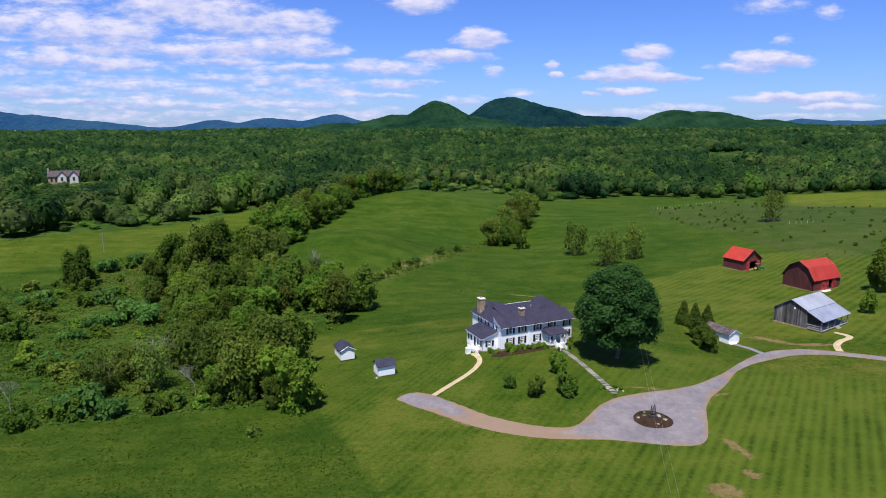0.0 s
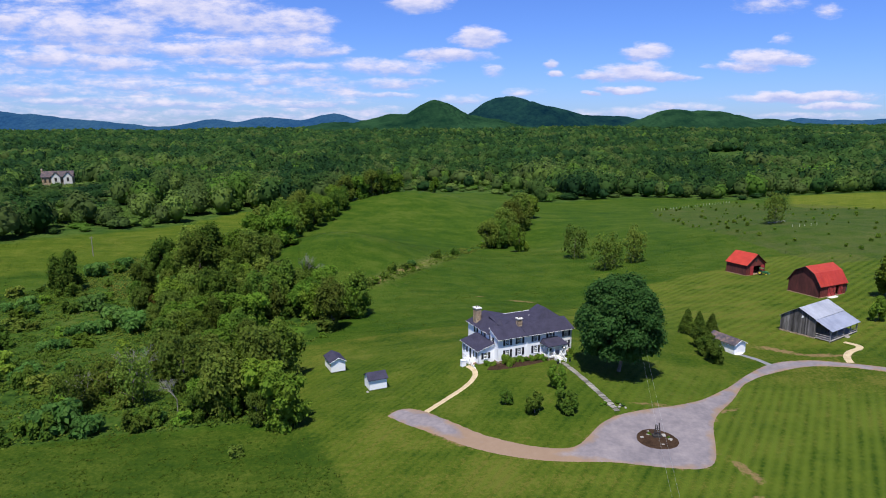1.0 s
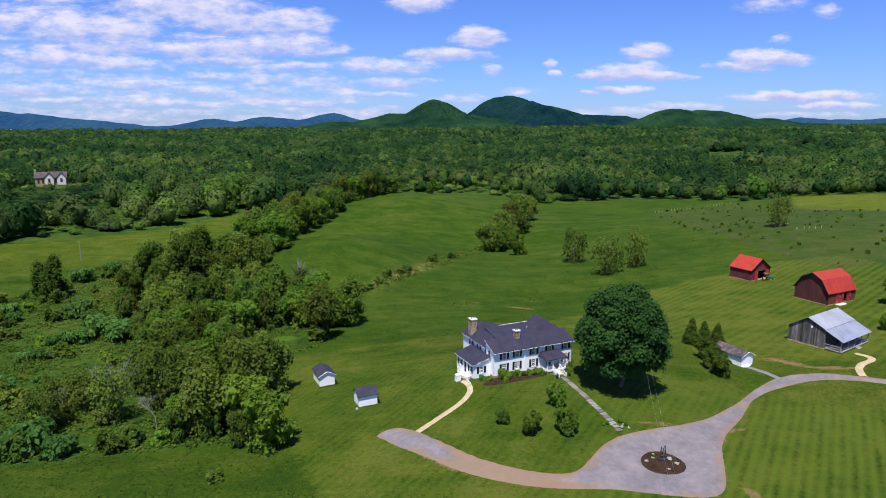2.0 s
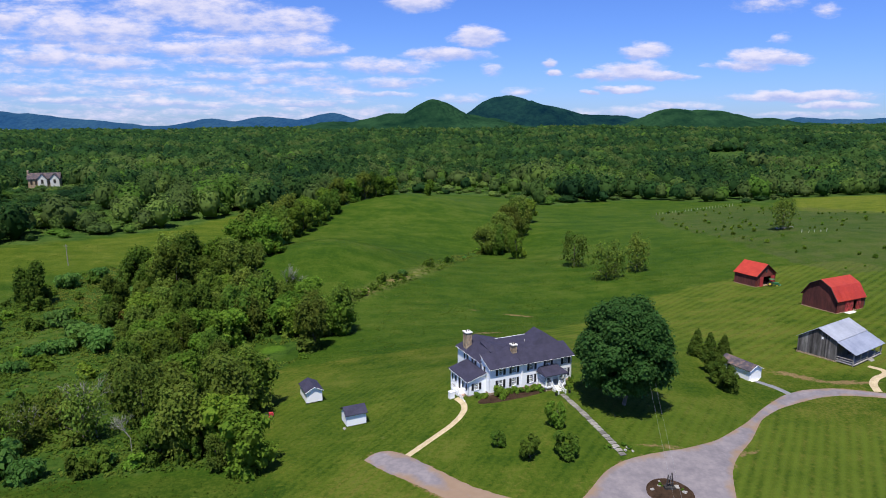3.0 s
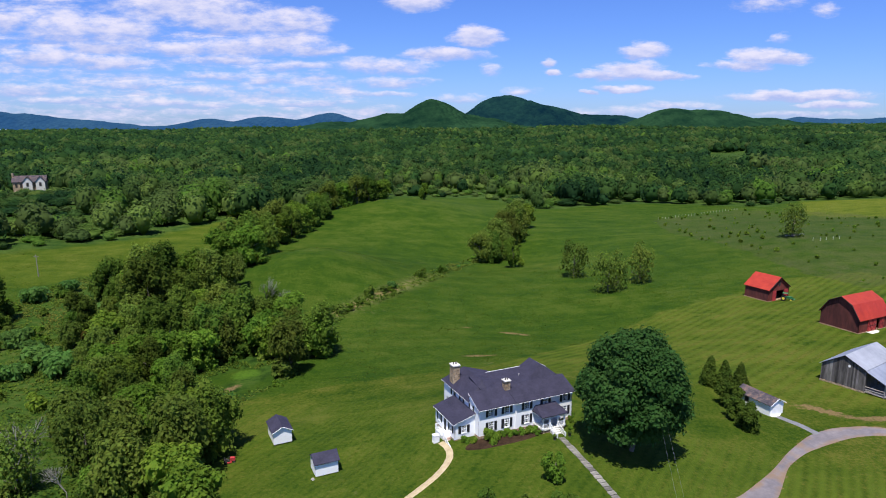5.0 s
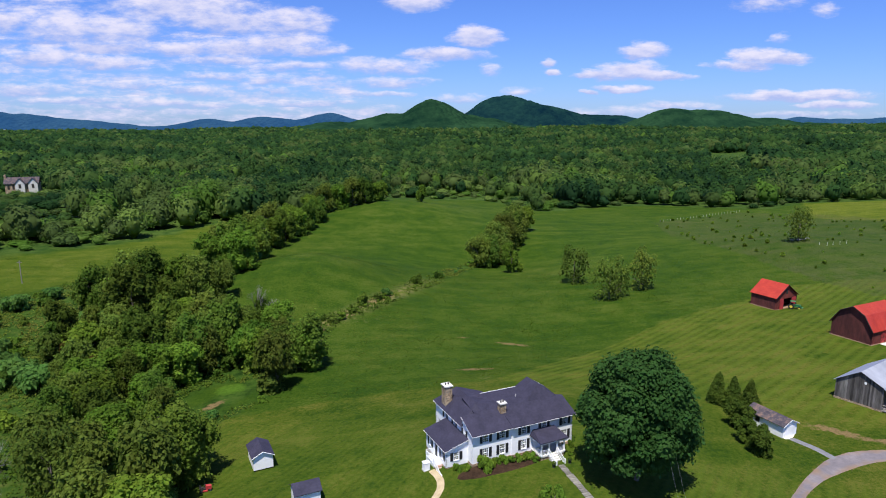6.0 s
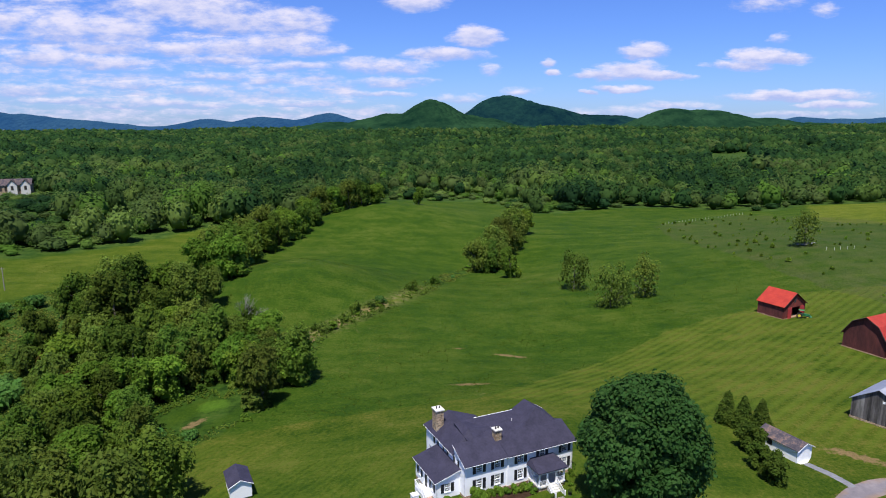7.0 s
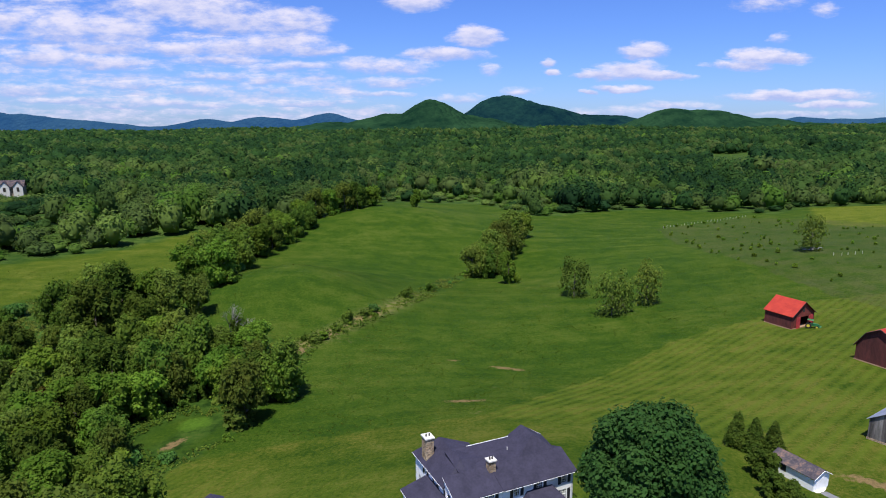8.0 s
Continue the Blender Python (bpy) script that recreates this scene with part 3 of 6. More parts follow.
def grass_material():
    m = bpy.data.materials.new("pasture_grass")
    m.use_nodes = True
    t = m.node_tree
    b = t.nodes["Principled BSDF"]
    b.inputs["Roughness"].default_value = 0.9
    b.inputs["Specular IOR Level"].default_value = 0.04
    co = t.nodes.new("ShaderNodeTexCoord")
    P = co.outputs["Object"]

    def noise_at(scale, detail=4.0, rough=0.6, stretch=None, turn=0.0):
        n = nd(t, "ShaderNodeTexNoise", Scale=scale, Detail=detail, Roughness=rough)
        src = P
        if stretch:
            mp = t.nodes.new("ShaderNodeMapping")
            mp.inputs["Scale"].default_value = stretch
            mp.inputs["Rotation"].default_value = (0, 0, turn)
            t.links.new(P, mp.inputs[0])
            src = mp.outputs[0]
        t.links.new(src, n.inputs["Vector"])
        return n.outputs[0]

    def ramp(f, *stops):
        r = t.nodes.new("ShaderNodeValToRGB")
        e = r.color_ramp.elements
        while len(e) < len(stops):
            e.new(0.5)
        for i, (p, c) in enumerate(stops):
            e[i].position, e[i].color = p, (*c, 1)
        t.links.new(f, r.inputs[0])
        return r.outputs[0]

    def mix(f, a, c, mode="MIX"):
        n = nd(t, "ShaderNodeMixRGB", blend_type=mode)
        for i, v in enumerate((f, a, c)):
            if isinstance(v, (int, float)):
                n.inputs[i].default_value = v
            elif isinstance(v, tuple):
                n.inputs[i].default_value = (*v, 1)
            else:
                t.links.new(v, n.inputs[i])
        return n.outputs[0]

    def attr(name):
        n = t.nodes.new("ShaderNodeAttribute")
        n.attribute_name = name
        return n.outputs["Fac"]

    patch, mid, fine = noise_at(0.018, 4), noise_at(0.13, 6, 0.7), noise_at(1.6, 7, 0.85)
    crisp = nd(t, "ShaderNodeMapRange", i1=0.3, i2=0.7, i3=0.1, i4=0.9)
    t.links.new(fine, crisp.inputs[0])
    fine = crisp.outputs[0]
    blend = math_node(t, "ADD", math_node(t, "MULTIPLY", patch, 0.22), math_node(t, "ADD", math_node(t, "MULTIPLY", mid, 0.42), math_node(t, "MULTIPLY", fine, 0.38)))
    streak = noise_at(0.16, 6, 0.65, (0.16, 1.0, 1.0), radians(-28))
    blend = math_node(t, "ADD", math_node(t, "MULTIPLY", blend, 0.8), math_node(t, "MULTIPLY", streak, 0.24))
    spread = nd(t, "ShaderNodeMapRange", i1=0.35, i2=0.7, i3=0.31, i4=0.72)
    spread.clamp = False
    t.links.new(blend, spread.inputs[0])
    blend = spread.outputs[0]
    pasture = ramp(blend, (0.4, (0.018, 0.046, 0.005)), (0.475, (0.026, 0.057, 0.0046)), (0.54, (0.038, 0.07, 0.006)), (0.64, (0.07, 0.094, 0.014)))
    lawn = ramp(blend, (0.41, (0.0185, 0.0449, 0.0038)), (0.475, (0.039, 0.0666, 0.0058)), (0.53, (0.0555, 0.0773, 0.0078)), (0.6, (0.098, 0.101, 0.0175)))
    # mowing stripes
    wob = noise_at(0.05, 2)
    for turn, period, amount, where in ((radians(-41), 2.5, 0.62, "mow_slope"), (radians(-64.6), 3.6, 0.42, "mow_front"), (radians(-58), 1.5, 0.75, "mow_front")):
        mp = t.nodes.new("ShaderNodeMapping")
        mp.inputs["Rotation"].default_value = (0, 0, turn)
        t.links.new(P, mp.inputs[0])
        w = nd(t, "ShaderNodeTexWave", wave_type="BANDS", bands_direction="Y", wave_profile="SIN", Scale=2 * math.pi / (20 * period), Distortion=0.7, Detail=3.0)
        w.inputs["Detail Scale"].default_value = 0.3
        t.links.new(mp.outputs[0], w.inputs["Vector"])
        k = math_node(t, "MULTIPLY", math_node(t, "MULTIPLY", w.outputs[0], attr(where)), math_node(t, "MULTIPLY", amount, mid))
        lawn = mix(math_node(t, "MULTIPLY", k, 2.0, True), lawn, (0.078, 0.112, 0.012))
    brush = ramp(math_node(t, "ADD", math_node(t, "MULTIPLY", noise_at(0.35, 6, 0.7), 0.7), math_node(t, "MULTIPLY", patch, 0.3)), (0.38, (0.0114, 0.0304, 0.00475)), (0.5, (0.0342, 0.0712, 0.0095)), (0.6, (0.057, 0.0855, 0.0152)), (0.7, (0.104, 0.104, 0.0333)))
    dry = ramp(blend, (0.38, (0.0376, 0.0692, 0.0047)), (0.5, (0.0772, 0.103, 0.00808)), (0.64, (0.132, 0.139, 0.0202)))
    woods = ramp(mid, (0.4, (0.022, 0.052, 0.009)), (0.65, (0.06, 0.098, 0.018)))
    rank = ramp(blend, (0.4, (0.018, 0.042, 0.004)), (0.5, (0.031, 0.058, 0.005)), (0.6, (0.06, 0.084, 0.01)))
    c = mix(attr("rank"), pasture, rank)
    c = mix(attr("dry"), c, dry)
    c = mix(attr("lawn"), c, lawn)
    c = mix(attr("brush"), c, brush)
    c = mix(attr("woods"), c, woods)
    ragged = nd(t, "ShaderNodeMapRange", i1=0.62, i2=0.85, i3=0.0, i4=0.85)
    t.links.new(math_node(t, "ADD", math_node(t, "MULTIPLY", attr("fresh"), 0.6), math_node(t, "MULTIPLY", noise_at(0.4, 5, 0.7), 0.5)), ragged.inputs[0])
    c = mix(ragged.outputs[0], c, mix(fine, (0.04, 0.1, 0.008), (0.085, 0.15, 0.016)))
    soil = nd(t, "ShaderNodeMapRange", i1=0.74, i2=0.86, i3=0.0, i4=0.8)
    t.links.new(math_node(t, "ADD", math_node(t, "MULTIPLY", attr("bare"), 0.42), math_node(t, "MULTIPLY", noise_at(0.7, 7, 0.8), 0.84)), soil.inputs[0])
    c = mix(soil.outputs[0], c, mix(fine, (0.12, 0.075, 0.035), (0.27, 0.18, 0.09)))
    vine = nd(t, "ShaderNodeMapRange", i1=0.35, i2=0.65, i3=0.1, i4=0.8)
    t.links.new(mid, vine.inputs[0])
    c = mix(math_node(t, "MULTIPLY", attr("vines"), vine.outputs[0]), c, mix(fine, (0.02, 0.038, 0.012), (0.085, 0.082, 0.036)))
    tuft = nd(t, "ShaderNodeMapRange", i1=0.42, i2=0.62, i3=0.0, i4=0.9)
    t.links.new(noise_at(0.5, 5, 0.7), tuft.inputs[0])
    c = mix(math_node(t, "MULTIPLY", attr("straw"), tuft.outputs[0]), c, mix(fine, (0.1, 0.09, 0.035), (0.25, 0.2, 0.1)))
    # worn and dry spots with ragged edges
    worn = nd(t, "ShaderNodeMapRange", i1=0.66, i2=0.74, i3=0.0, i4=0.5)
    t.links.new(math_node(t, "ADD", math_node(t, "MULTIPLY", noise_at(0.06, 3), 0.6), math_node(t, "MULTIPLY", noise_at(0.9, 4, 0.7), 0.42)), worn.inputs[0])
    c = mix(worn.outputs[0], c, (0.2, 0.16, 0.075))
    t.links.new(c, b.inputs["Base Color"])
    bp = nd(t, "ShaderNodeBump", Strength=0.6, Distance=0.25)
    t.links.new(math_node(t, "ADD", fine, math_node(t, "MULTIPLY", mid, 2.0)), bp.inputs["Height"])
    t.links.new(bp.outputs[0], b.inputs["Normal"])
    return m


GRASS = grass_material()
build_ground()


def resample(line, n):
    p = np.array(line, float)
    d = np.r_[0, np.cumsum(np.hypot(*np.diff(p, axis=0).T))]
    s = np.linspace(0, d[-1], n)
    q = np.c_[np.interp(s, d, p[:, 0]), np.interp(s, d, p[:, 1])]
    k = np.array([0.25, 0.5, 0.25])
    for _ in range(3):
        for a in (0, 1):
            q[1:-1, a] = np.convolve(q[:, a], k, "valid")
    return q


def strip(name, left, right, n, m, mat, lift=0.05, ragged=0.25):
    """A surface laid on the ground between two edge lines."""
    a, b = resample(left, n), resample(right, n)
    rng = np.random.default_rng(5)
    a += rng.normal(0, ragged * 0.5, a.shape)
    b += rng.normal(0, ragged * 0.5, b.shape)
    k = np.linspace(0, 1, m)[None, :, None]
    q = a[:, None] * (1 - k) + b[:, None] * k
    x, y = q[..., 0].ravel(), q[..., 1].ravel()
    edge = np.tile(np.abs(np.linspace(-1, 1, m)), n)
    z = ground(x, y) + np.where(edge > 0.999, -0.03, lift)
    i, j = np.meshgrid(np.arange(m - 1), np.arange(n - 1))
    c = (j * m + i).ravel()
    me = array_mesh(name, np.c_[x, y, z], np.c_[c, c + 1, c + m + 1, c + m], mat, True)
    width = np.repeat(np.hypot(*(a - b).T), m)
    at = me.attributes.new("edge", "FLOAT", "POINT")
    at.data.foreach_set("value", ((1 - edge) * width * 0.5).astype(np.float32))
    return me


def gravel_material():
    m = material("grey_gravel", ((0.13, 0.116, 0.126), (0.165, 0.146, 0.154), (0.215, 0.188, 0.19)), 1.1, 0.95, 0.4, 6.0)
    t = m.node_tree
    b = t.nodes["Principled BSDF"]
    src = b.inputs["Base Color"].links[0].from_socket
    at = t.nodes.new("ShaderNodeAttribute")
    at.attribute_name = "edge"
    n = nd(t, "ShaderNodeTexNoise", Scale=0.35, Detail=4.0)
    co = t.nodes.new("ShaderNodeTexCoord")
    t.links.new(co.outputs["Object"], n.inputs["Vector"])
    earth = t.nodes.new("ShaderNodeAttribute")
    earth.attribute_name = "earth"
    k = nd(t, "ShaderNodeMapRange", i1=0.0, i2=1.3, i3=0.75, i4=0.0)
    near_edge = math_node(t, "SUBTRACT", at.outputs["Fac"], math_node(t, "MULTIPLY", math_node(t, "SUBTRACT", n.outputs[0], 0.56), 4.0))
    t.links.new(math_node(t, "SUBTRACT", near_edge, math_node(t, "MULTIPLY", earth.outputs["Fac"], 2.4)), k.inputs[0])
    mx = nd(t, "ShaderNodeMixRGB")
    mx.inputs[2].default_value = (0.22, 0.14, 0.075, 1)
    t.links.new(k.outputs[0], mx.inputs[0])
    t.links.new(src, mx.inputs[1])
    t.links.new(mx.outputs[0], b.inputs["Base Color"])
    return m


GRAVEL = gravel_material()

EDGE_A, EDGE_B = [tuple(p) for p in resample(DRIVE_IN, 130).tolist()], [tuple(p) for p in resample(DRIVE_OUT, 130).tolist()]


def filled(name, poly, lines, box, cell, mat, lift):
    """A surface of small cells laid on the ground inside an outline, with a ragged edge."""
    xs, ys = np.arange(box[0], box[2], cell), np.arange(box[1], box[3], cell)
    X, Y = np.meshgrid(xs, ys)
    keep = inside(X + cell / 2, Y + cell / 2, poly)[:-1, :-1].ravel()
    nx = len(xs)
    i, j = np.meshgrid(np.arange(nx - 1), np.arange(len(ys) - 1))
    a = (j * nx + i).ravel()[keep]
    quads = np.c_[a, a + 1, a + nx + 1, a + nx]
    ids, inv = np.unique(quads, return_inverse=True)
    x, y = X.ravel()[ids], Y.ravel()[ids]
    d = near_line(x, y, lines[0])
    for l in lines[1:]:
        d = np.minimum(d, near_line(x, y, l))
    # rim corners move onto the outline, so that the edge runs smooth
    count = np.bincount(inv.ravel())
    for k in np.flatnonzero(count < 4):
        best = None
        for l in lines:
            p = np.array(l)
            a, e = p[:-1], p[1:] - p[:-1]
            w = np.clip((((x[k], y[k]) - a) * e).sum(1) / np.maximum((e * e).sum(1), 1e-9), 0, 1)
            q = a + e * w[:, None]
            r = np.hypot(q[:, 0] - x[k], q[:, 1] - y[k])
            j = int(np.argmin(r))
            if best is None or r[j] < best[0]:
                best = (r[j], q[j])
        if best[0] < 2 * cell:
            s = 0.1 * noise.noise(Vector((x[k] * 0.8, y[k] * 0.8, 0)))
            x[k], y[k] = best[1][0] + s, best[1][1] + s
            d[k] = 0
    me = array_mesh(name, np.c_[x, y, ground(x, y) + lift - 0.05 * (d < 0.05)], inv.reshape(quads.shape), mat, True)
    at = me.attributes.new("edge", "FLOAT", "POINT")
    at.data.foreach_set("value", d.astype(np.float32))
    at = me.attributes.new("earth", "FLOAT", "POINT")
    at.data.foreach_set("value", (np.exp(-((x - 11) / 9) ** 4) * (y < 103)).astype(np.float32))
    return me


tagged(new("driveway", filled("driveway", EDGE_A + EDGE_B[::-1], (EDGE_A, EDGE_B), (-10, 84, 127, 137), 0.4, GRAVEL, 0.06)), "grey gravel driveway with tan earth edges and a turning circle", "driveway", kind="structure")


def ribbon(name, line, width, mat, label, category="path", n=30, ragged=0.05):
    p = resample(line, n)
    d = np.gradient(p, axis=0)
    d /= np.hypot(*d.T)[:, None]
    side = np.c_[-d[:, 1], d[:, 0]] * width / 2
    return tagged(new(name, strip(name, p + side, p - side, n, 5, mat, 0.06, ragged)), label, category, kind="structure")


ribbon("garden_path", [(6.0, 124.0), (7.4, 121.5), (7.4, 119.0), (5.5, 115.2), (2.2, 111.5), (-1.8, 107.0)], 1.25, GRAVEL_PALE, "pale tan gravel garden path curving from the side steps to the drive")
ribbon("barn_path", [(93.5, 145.5), (95.3, 143.0), (94.6, 141.0), (90.6, 139.0), (88.0, 136.0), (86.8, 132.4)], 1.7, GRAVEL_PALE, "pale winding gravel path between the road and the porch of the grey barn")
ribbon("garage_path", [(67.4, 140.2), (68.8, 136.6), (70.2, 132.6)], 1.6, ASPHALT, "grey asphalt strip from the white garage to the drive")


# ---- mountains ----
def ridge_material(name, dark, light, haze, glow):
    """Wooded slopes far off; the air's blue haze is put into colour and emission."""
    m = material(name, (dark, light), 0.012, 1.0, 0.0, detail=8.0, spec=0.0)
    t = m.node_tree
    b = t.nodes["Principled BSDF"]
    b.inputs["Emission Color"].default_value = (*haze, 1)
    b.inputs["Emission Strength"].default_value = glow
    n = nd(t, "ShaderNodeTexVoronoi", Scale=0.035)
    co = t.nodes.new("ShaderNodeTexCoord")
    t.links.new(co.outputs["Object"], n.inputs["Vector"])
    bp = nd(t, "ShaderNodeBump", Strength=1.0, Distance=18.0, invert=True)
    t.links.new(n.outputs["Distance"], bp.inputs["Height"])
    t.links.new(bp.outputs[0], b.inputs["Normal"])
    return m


def mountain(name, y, depth, x0, x1, peaks, mat, label, rough=9.0, nx=220, ny=40):
    """A wooded ridge across the view: peaks are (x, height, half width)."""
    xs, ks = np.linspace(x0, x1, nx), np.linspace(-1, 1, ny)
    X, K = np.meshgrid(xs, ks)
    top = np.zeros_like(X)
    for a, h, w in peaks:
        top = np.maximum(top, h * np.exp(-((X - a) / w) ** 2)) * 0.5 + 0.5 * np.sqrt(top ** 2 + (h * np.exp(-((X - a) / w) ** 2)) ** 2)
    bumps = np.array([[noise.fractal(Vector((x / 160, k * depth / 160, y)), 0.7, 2.1, 5) for x in xs] for k in ks])
    gully = np.array([[noise.fractal(Vector((x / 420, k * depth / 700, y + 7)), 0.8, 2.0, 3) for x in xs] for k in ks])
    Z = -30 + (top + 22) * np.maximum(np.cos(np.clip(np.abs(K) * (1 + 0.25 * gully), 0, 1) * 1.5708), 0) ** 1.1 + bumps * rough + gully * top * 0.2
    i, j = np.meshgrid(np.arange(nx - 1), np.arange(ny - 1))
    a = (j * nx + i).ravel()
    me = array_mesh(name, np.c_[X.ravel(), (y + K * depth).ravel(), Z.ravel()], np.c_[a, a + 1, a + nx + 1, a + nx], mat, True)
    return tagged(new(name, me), label, "backdrop", kind="structure")


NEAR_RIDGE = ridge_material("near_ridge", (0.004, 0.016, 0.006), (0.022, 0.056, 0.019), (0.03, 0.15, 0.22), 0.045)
# darker and bluer: cloud shade is put into the base colour, not cast
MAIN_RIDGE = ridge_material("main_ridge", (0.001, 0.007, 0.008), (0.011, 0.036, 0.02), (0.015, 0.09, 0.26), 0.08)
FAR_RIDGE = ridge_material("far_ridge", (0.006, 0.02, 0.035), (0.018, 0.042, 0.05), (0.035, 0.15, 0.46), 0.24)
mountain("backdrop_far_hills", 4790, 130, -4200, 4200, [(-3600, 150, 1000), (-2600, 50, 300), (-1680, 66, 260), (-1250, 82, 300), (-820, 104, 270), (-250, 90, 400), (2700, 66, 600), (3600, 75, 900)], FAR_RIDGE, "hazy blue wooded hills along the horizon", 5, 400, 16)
mountain("backdrop_main_mountain", 4250, 420, -500, 1900, [(430, 200, 290), (640, 165, 300), (1050, 78, 420), (1500, 60, 420)], MAIN_RIDGE, "round wooded mountain with cloud shade painted into its dark colours")
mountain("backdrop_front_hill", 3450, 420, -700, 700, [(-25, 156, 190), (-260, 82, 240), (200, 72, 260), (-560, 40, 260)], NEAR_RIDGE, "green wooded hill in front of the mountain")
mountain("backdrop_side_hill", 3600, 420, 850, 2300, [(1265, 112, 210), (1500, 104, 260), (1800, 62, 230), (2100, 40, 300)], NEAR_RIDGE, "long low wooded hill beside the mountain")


# ---- plants ----
def card_arrays(centres, normals, sizes, rng):
    """Leaf sprays as four-cornered cards, one for each centre."""
    n = len(centres)
    nrm = normals / np.maximum(np.linalg.norm(normals, axis=1), 1e-6)[:, None]
    r = rng.normal(size=(n, 3))
    u = np.cross(nrm, r)
    u /= np.maximum(np.linalg.norm(u, axis=1), 1e-6)[:, None]
    w = np.cross(nrm, u)
    s = sizes[:, None]
    a, b = u * s, w * s * rng.uniform(0.5, 0.9, (n, 1))
    tip = nrm * s * rng.uniform(-0.3, 0.3, (n, 1))
    v = np.stack([centres - a, centres - b + tip, centres + a * 0.9, centres + b + tip], 1).reshape(-1, 3)
    return v, np.arange(4 * n).reshape(n, 4)


def ico(sub):
    bm = bmesh.new()
    bmesh.ops.create_icosphere(bm, subdivisions=sub, radius=1)
    v = np.array([p.co[:] for p in bm.verts])
    f = np.array([[q.index for q in p.verts] for p in bm.faces])
    bm.free()
    return v, f


def sphere_points(n, rng):
    p = rng.normal(size=(n, 3))
    return p / np.linalg.norm(p, axis=1)[:, None]


def crown_mesh(name, rng, mat, radius, low, high, lobes, cards, size, shape="round", gaps=0.0):
    """A crown of leafy lobes between two heights, with an uneven outline."""
    V, F, n = [], [], 0
    mid, half = (low + high) / 2, (high - low) / 2
    iv, jf = ico(1)
    made = []
    for k in range(lobes):
        p = sphere_points(1, rng)[0] * rng.uniform(0.4, 0.8)
        if shape == "cone":
            h = rng.uniform(-1, 1)
            w = (1 - h) * 0.5
            a = rng.uniform(0, 6.28)
            p = np.array([math.cos(a) * w * 0.6, math.sin(a) * w * 0.6, h * 0.85])
            r = 0.2 + 0.33 * w
        elif shape == "dome":
            h, a = rng.uniform(-0.92, 0.95), rng.uniform(0, 6.28)
            w = math.sqrt(max(0.0, 1 - (max(h + 0.25, 0) / 1.25) ** 1.4)) * (1 - 0.6 * max(-0.35 - h, 0)) * rng.uniform(0.5, 0.86)
            p = np.array([math.cos(a) * w, math.sin(a) * w, h * 0.84])
            r = rng.uniform(0.17, 0.3)
        else:
            r = rng.uniform(0.28, 0.46) * (1.0 if lobes < 14 else 0.8)
            if shape == "flat":
                p[2] *= 0.7
        made.append((np.array([p[0] * radius, p[1] * radius, mid + p[2] * half]), r * np.array([radius, radius, max(half, radius * 0.5) * 0.9])))
    area = np.array([np.prod(r) ** (2 / 3) for _, r in made])
    for (c, r), share in zip(made, area / area.sum()):
        core = iv * (0.72 + 0.16 * rng.random((len(iv), 1))) * r * max(1 - 2 * gaps, 0.12) + c
        V.append(core)
        F.append(np.c_[jf, jf[:, 2]] + n)
        n += len(core)
        m = max(12, int(cards * share))
        d = sphere_points(m, rng)
        d[:, 2] = np.where(d[:, 2] < -0.5, -d[:, 2], d[:, 2])
        pos = c + d * r * rng.uniform(0.8, 1.1, (m, 1)) * (1 + 0.1 * rng.normal(size=(m, 1)))
        v, f = card_arrays(pos, d + rng.normal(size=(m, 3)) * 0.42 + [0, 0, 0.55], size * rng.uniform(0.6, 1.35, m), rng)
        V.append(v)
        F.append(f + n)
        n += len(v)
    V, F = np.concatenate(V), np.concatenate(F)
    # the leaves fill the crown's width and height
    V[:, :2] *= radius / np.percentile(np.hypot(V[:, 0], V[:, 1]), 98)
    z0, z1 = np.percentile(V[:, 2], (1, 99))
    V[:, 2] = low + (V[:, 2] - z0) * (high - low) / (z1 - z0)
    tri = F[:, 3] == F[:, 2]
    me = bpy.data.meshes.new(name)
    me.from_pydata(V.tolist(), [], [tuple(q[:3]) if s else tuple(q) for q, s in zip(F.tolist(), tri)])
    me.materials.append(mat)
    return me


def trunk_mesh(rng, height, low, radius, mat, limbs=6):
    m = Mesh()
    p, r = Vector((0, 0, -0.5)), max(0.12, height * 0.02)
    top = low + (height - low) * 0.6
    for k in range(5):
        q = Vector((rng.normal() * 0.15, rng.normal() * 0.15, -0.5 + (top + 0.5) * (k + 1) / 5))
        m.tube(p, q, r, r * 0.8)
        p, r = q, r * 0.8
    for k in range(limbs):
        h = low * 0.75 + (top - low * 0.75) * rng.random()
        a = rng.uniform(0, 6.28)
        m.tube((0, 0, h), (math.cos(a) * radius * 0.6, math.sin(a) * radius * 0.6, h + height * 0.18), height * 0.009, height * 0.003, 5)
    return m.data("trunk", mat)


def plant(name, seed, mat, height, radius, low, lobes, cards, size, label, category="tree", shape="round", trunk=True, bark=None, gaps=0.0):
    """A prototype plant of a unit kind; it is copied about and stands far under nothing until placed."""
    rng = np.random.default_rng(seed)
    ob = thing(name, pose(0, 0, 0), label, category)
    if trunk:
        t = new("trunk", trunk_mesh(rng, height, max(low, 0.4), radius, bark or BARK))
        t.parent = ob
    c = new("crown", crown_mesh("crown", rng, mat, radius, low, height, lobes, cards, size, shape, gaps))
    c.parent = ob
    return ob


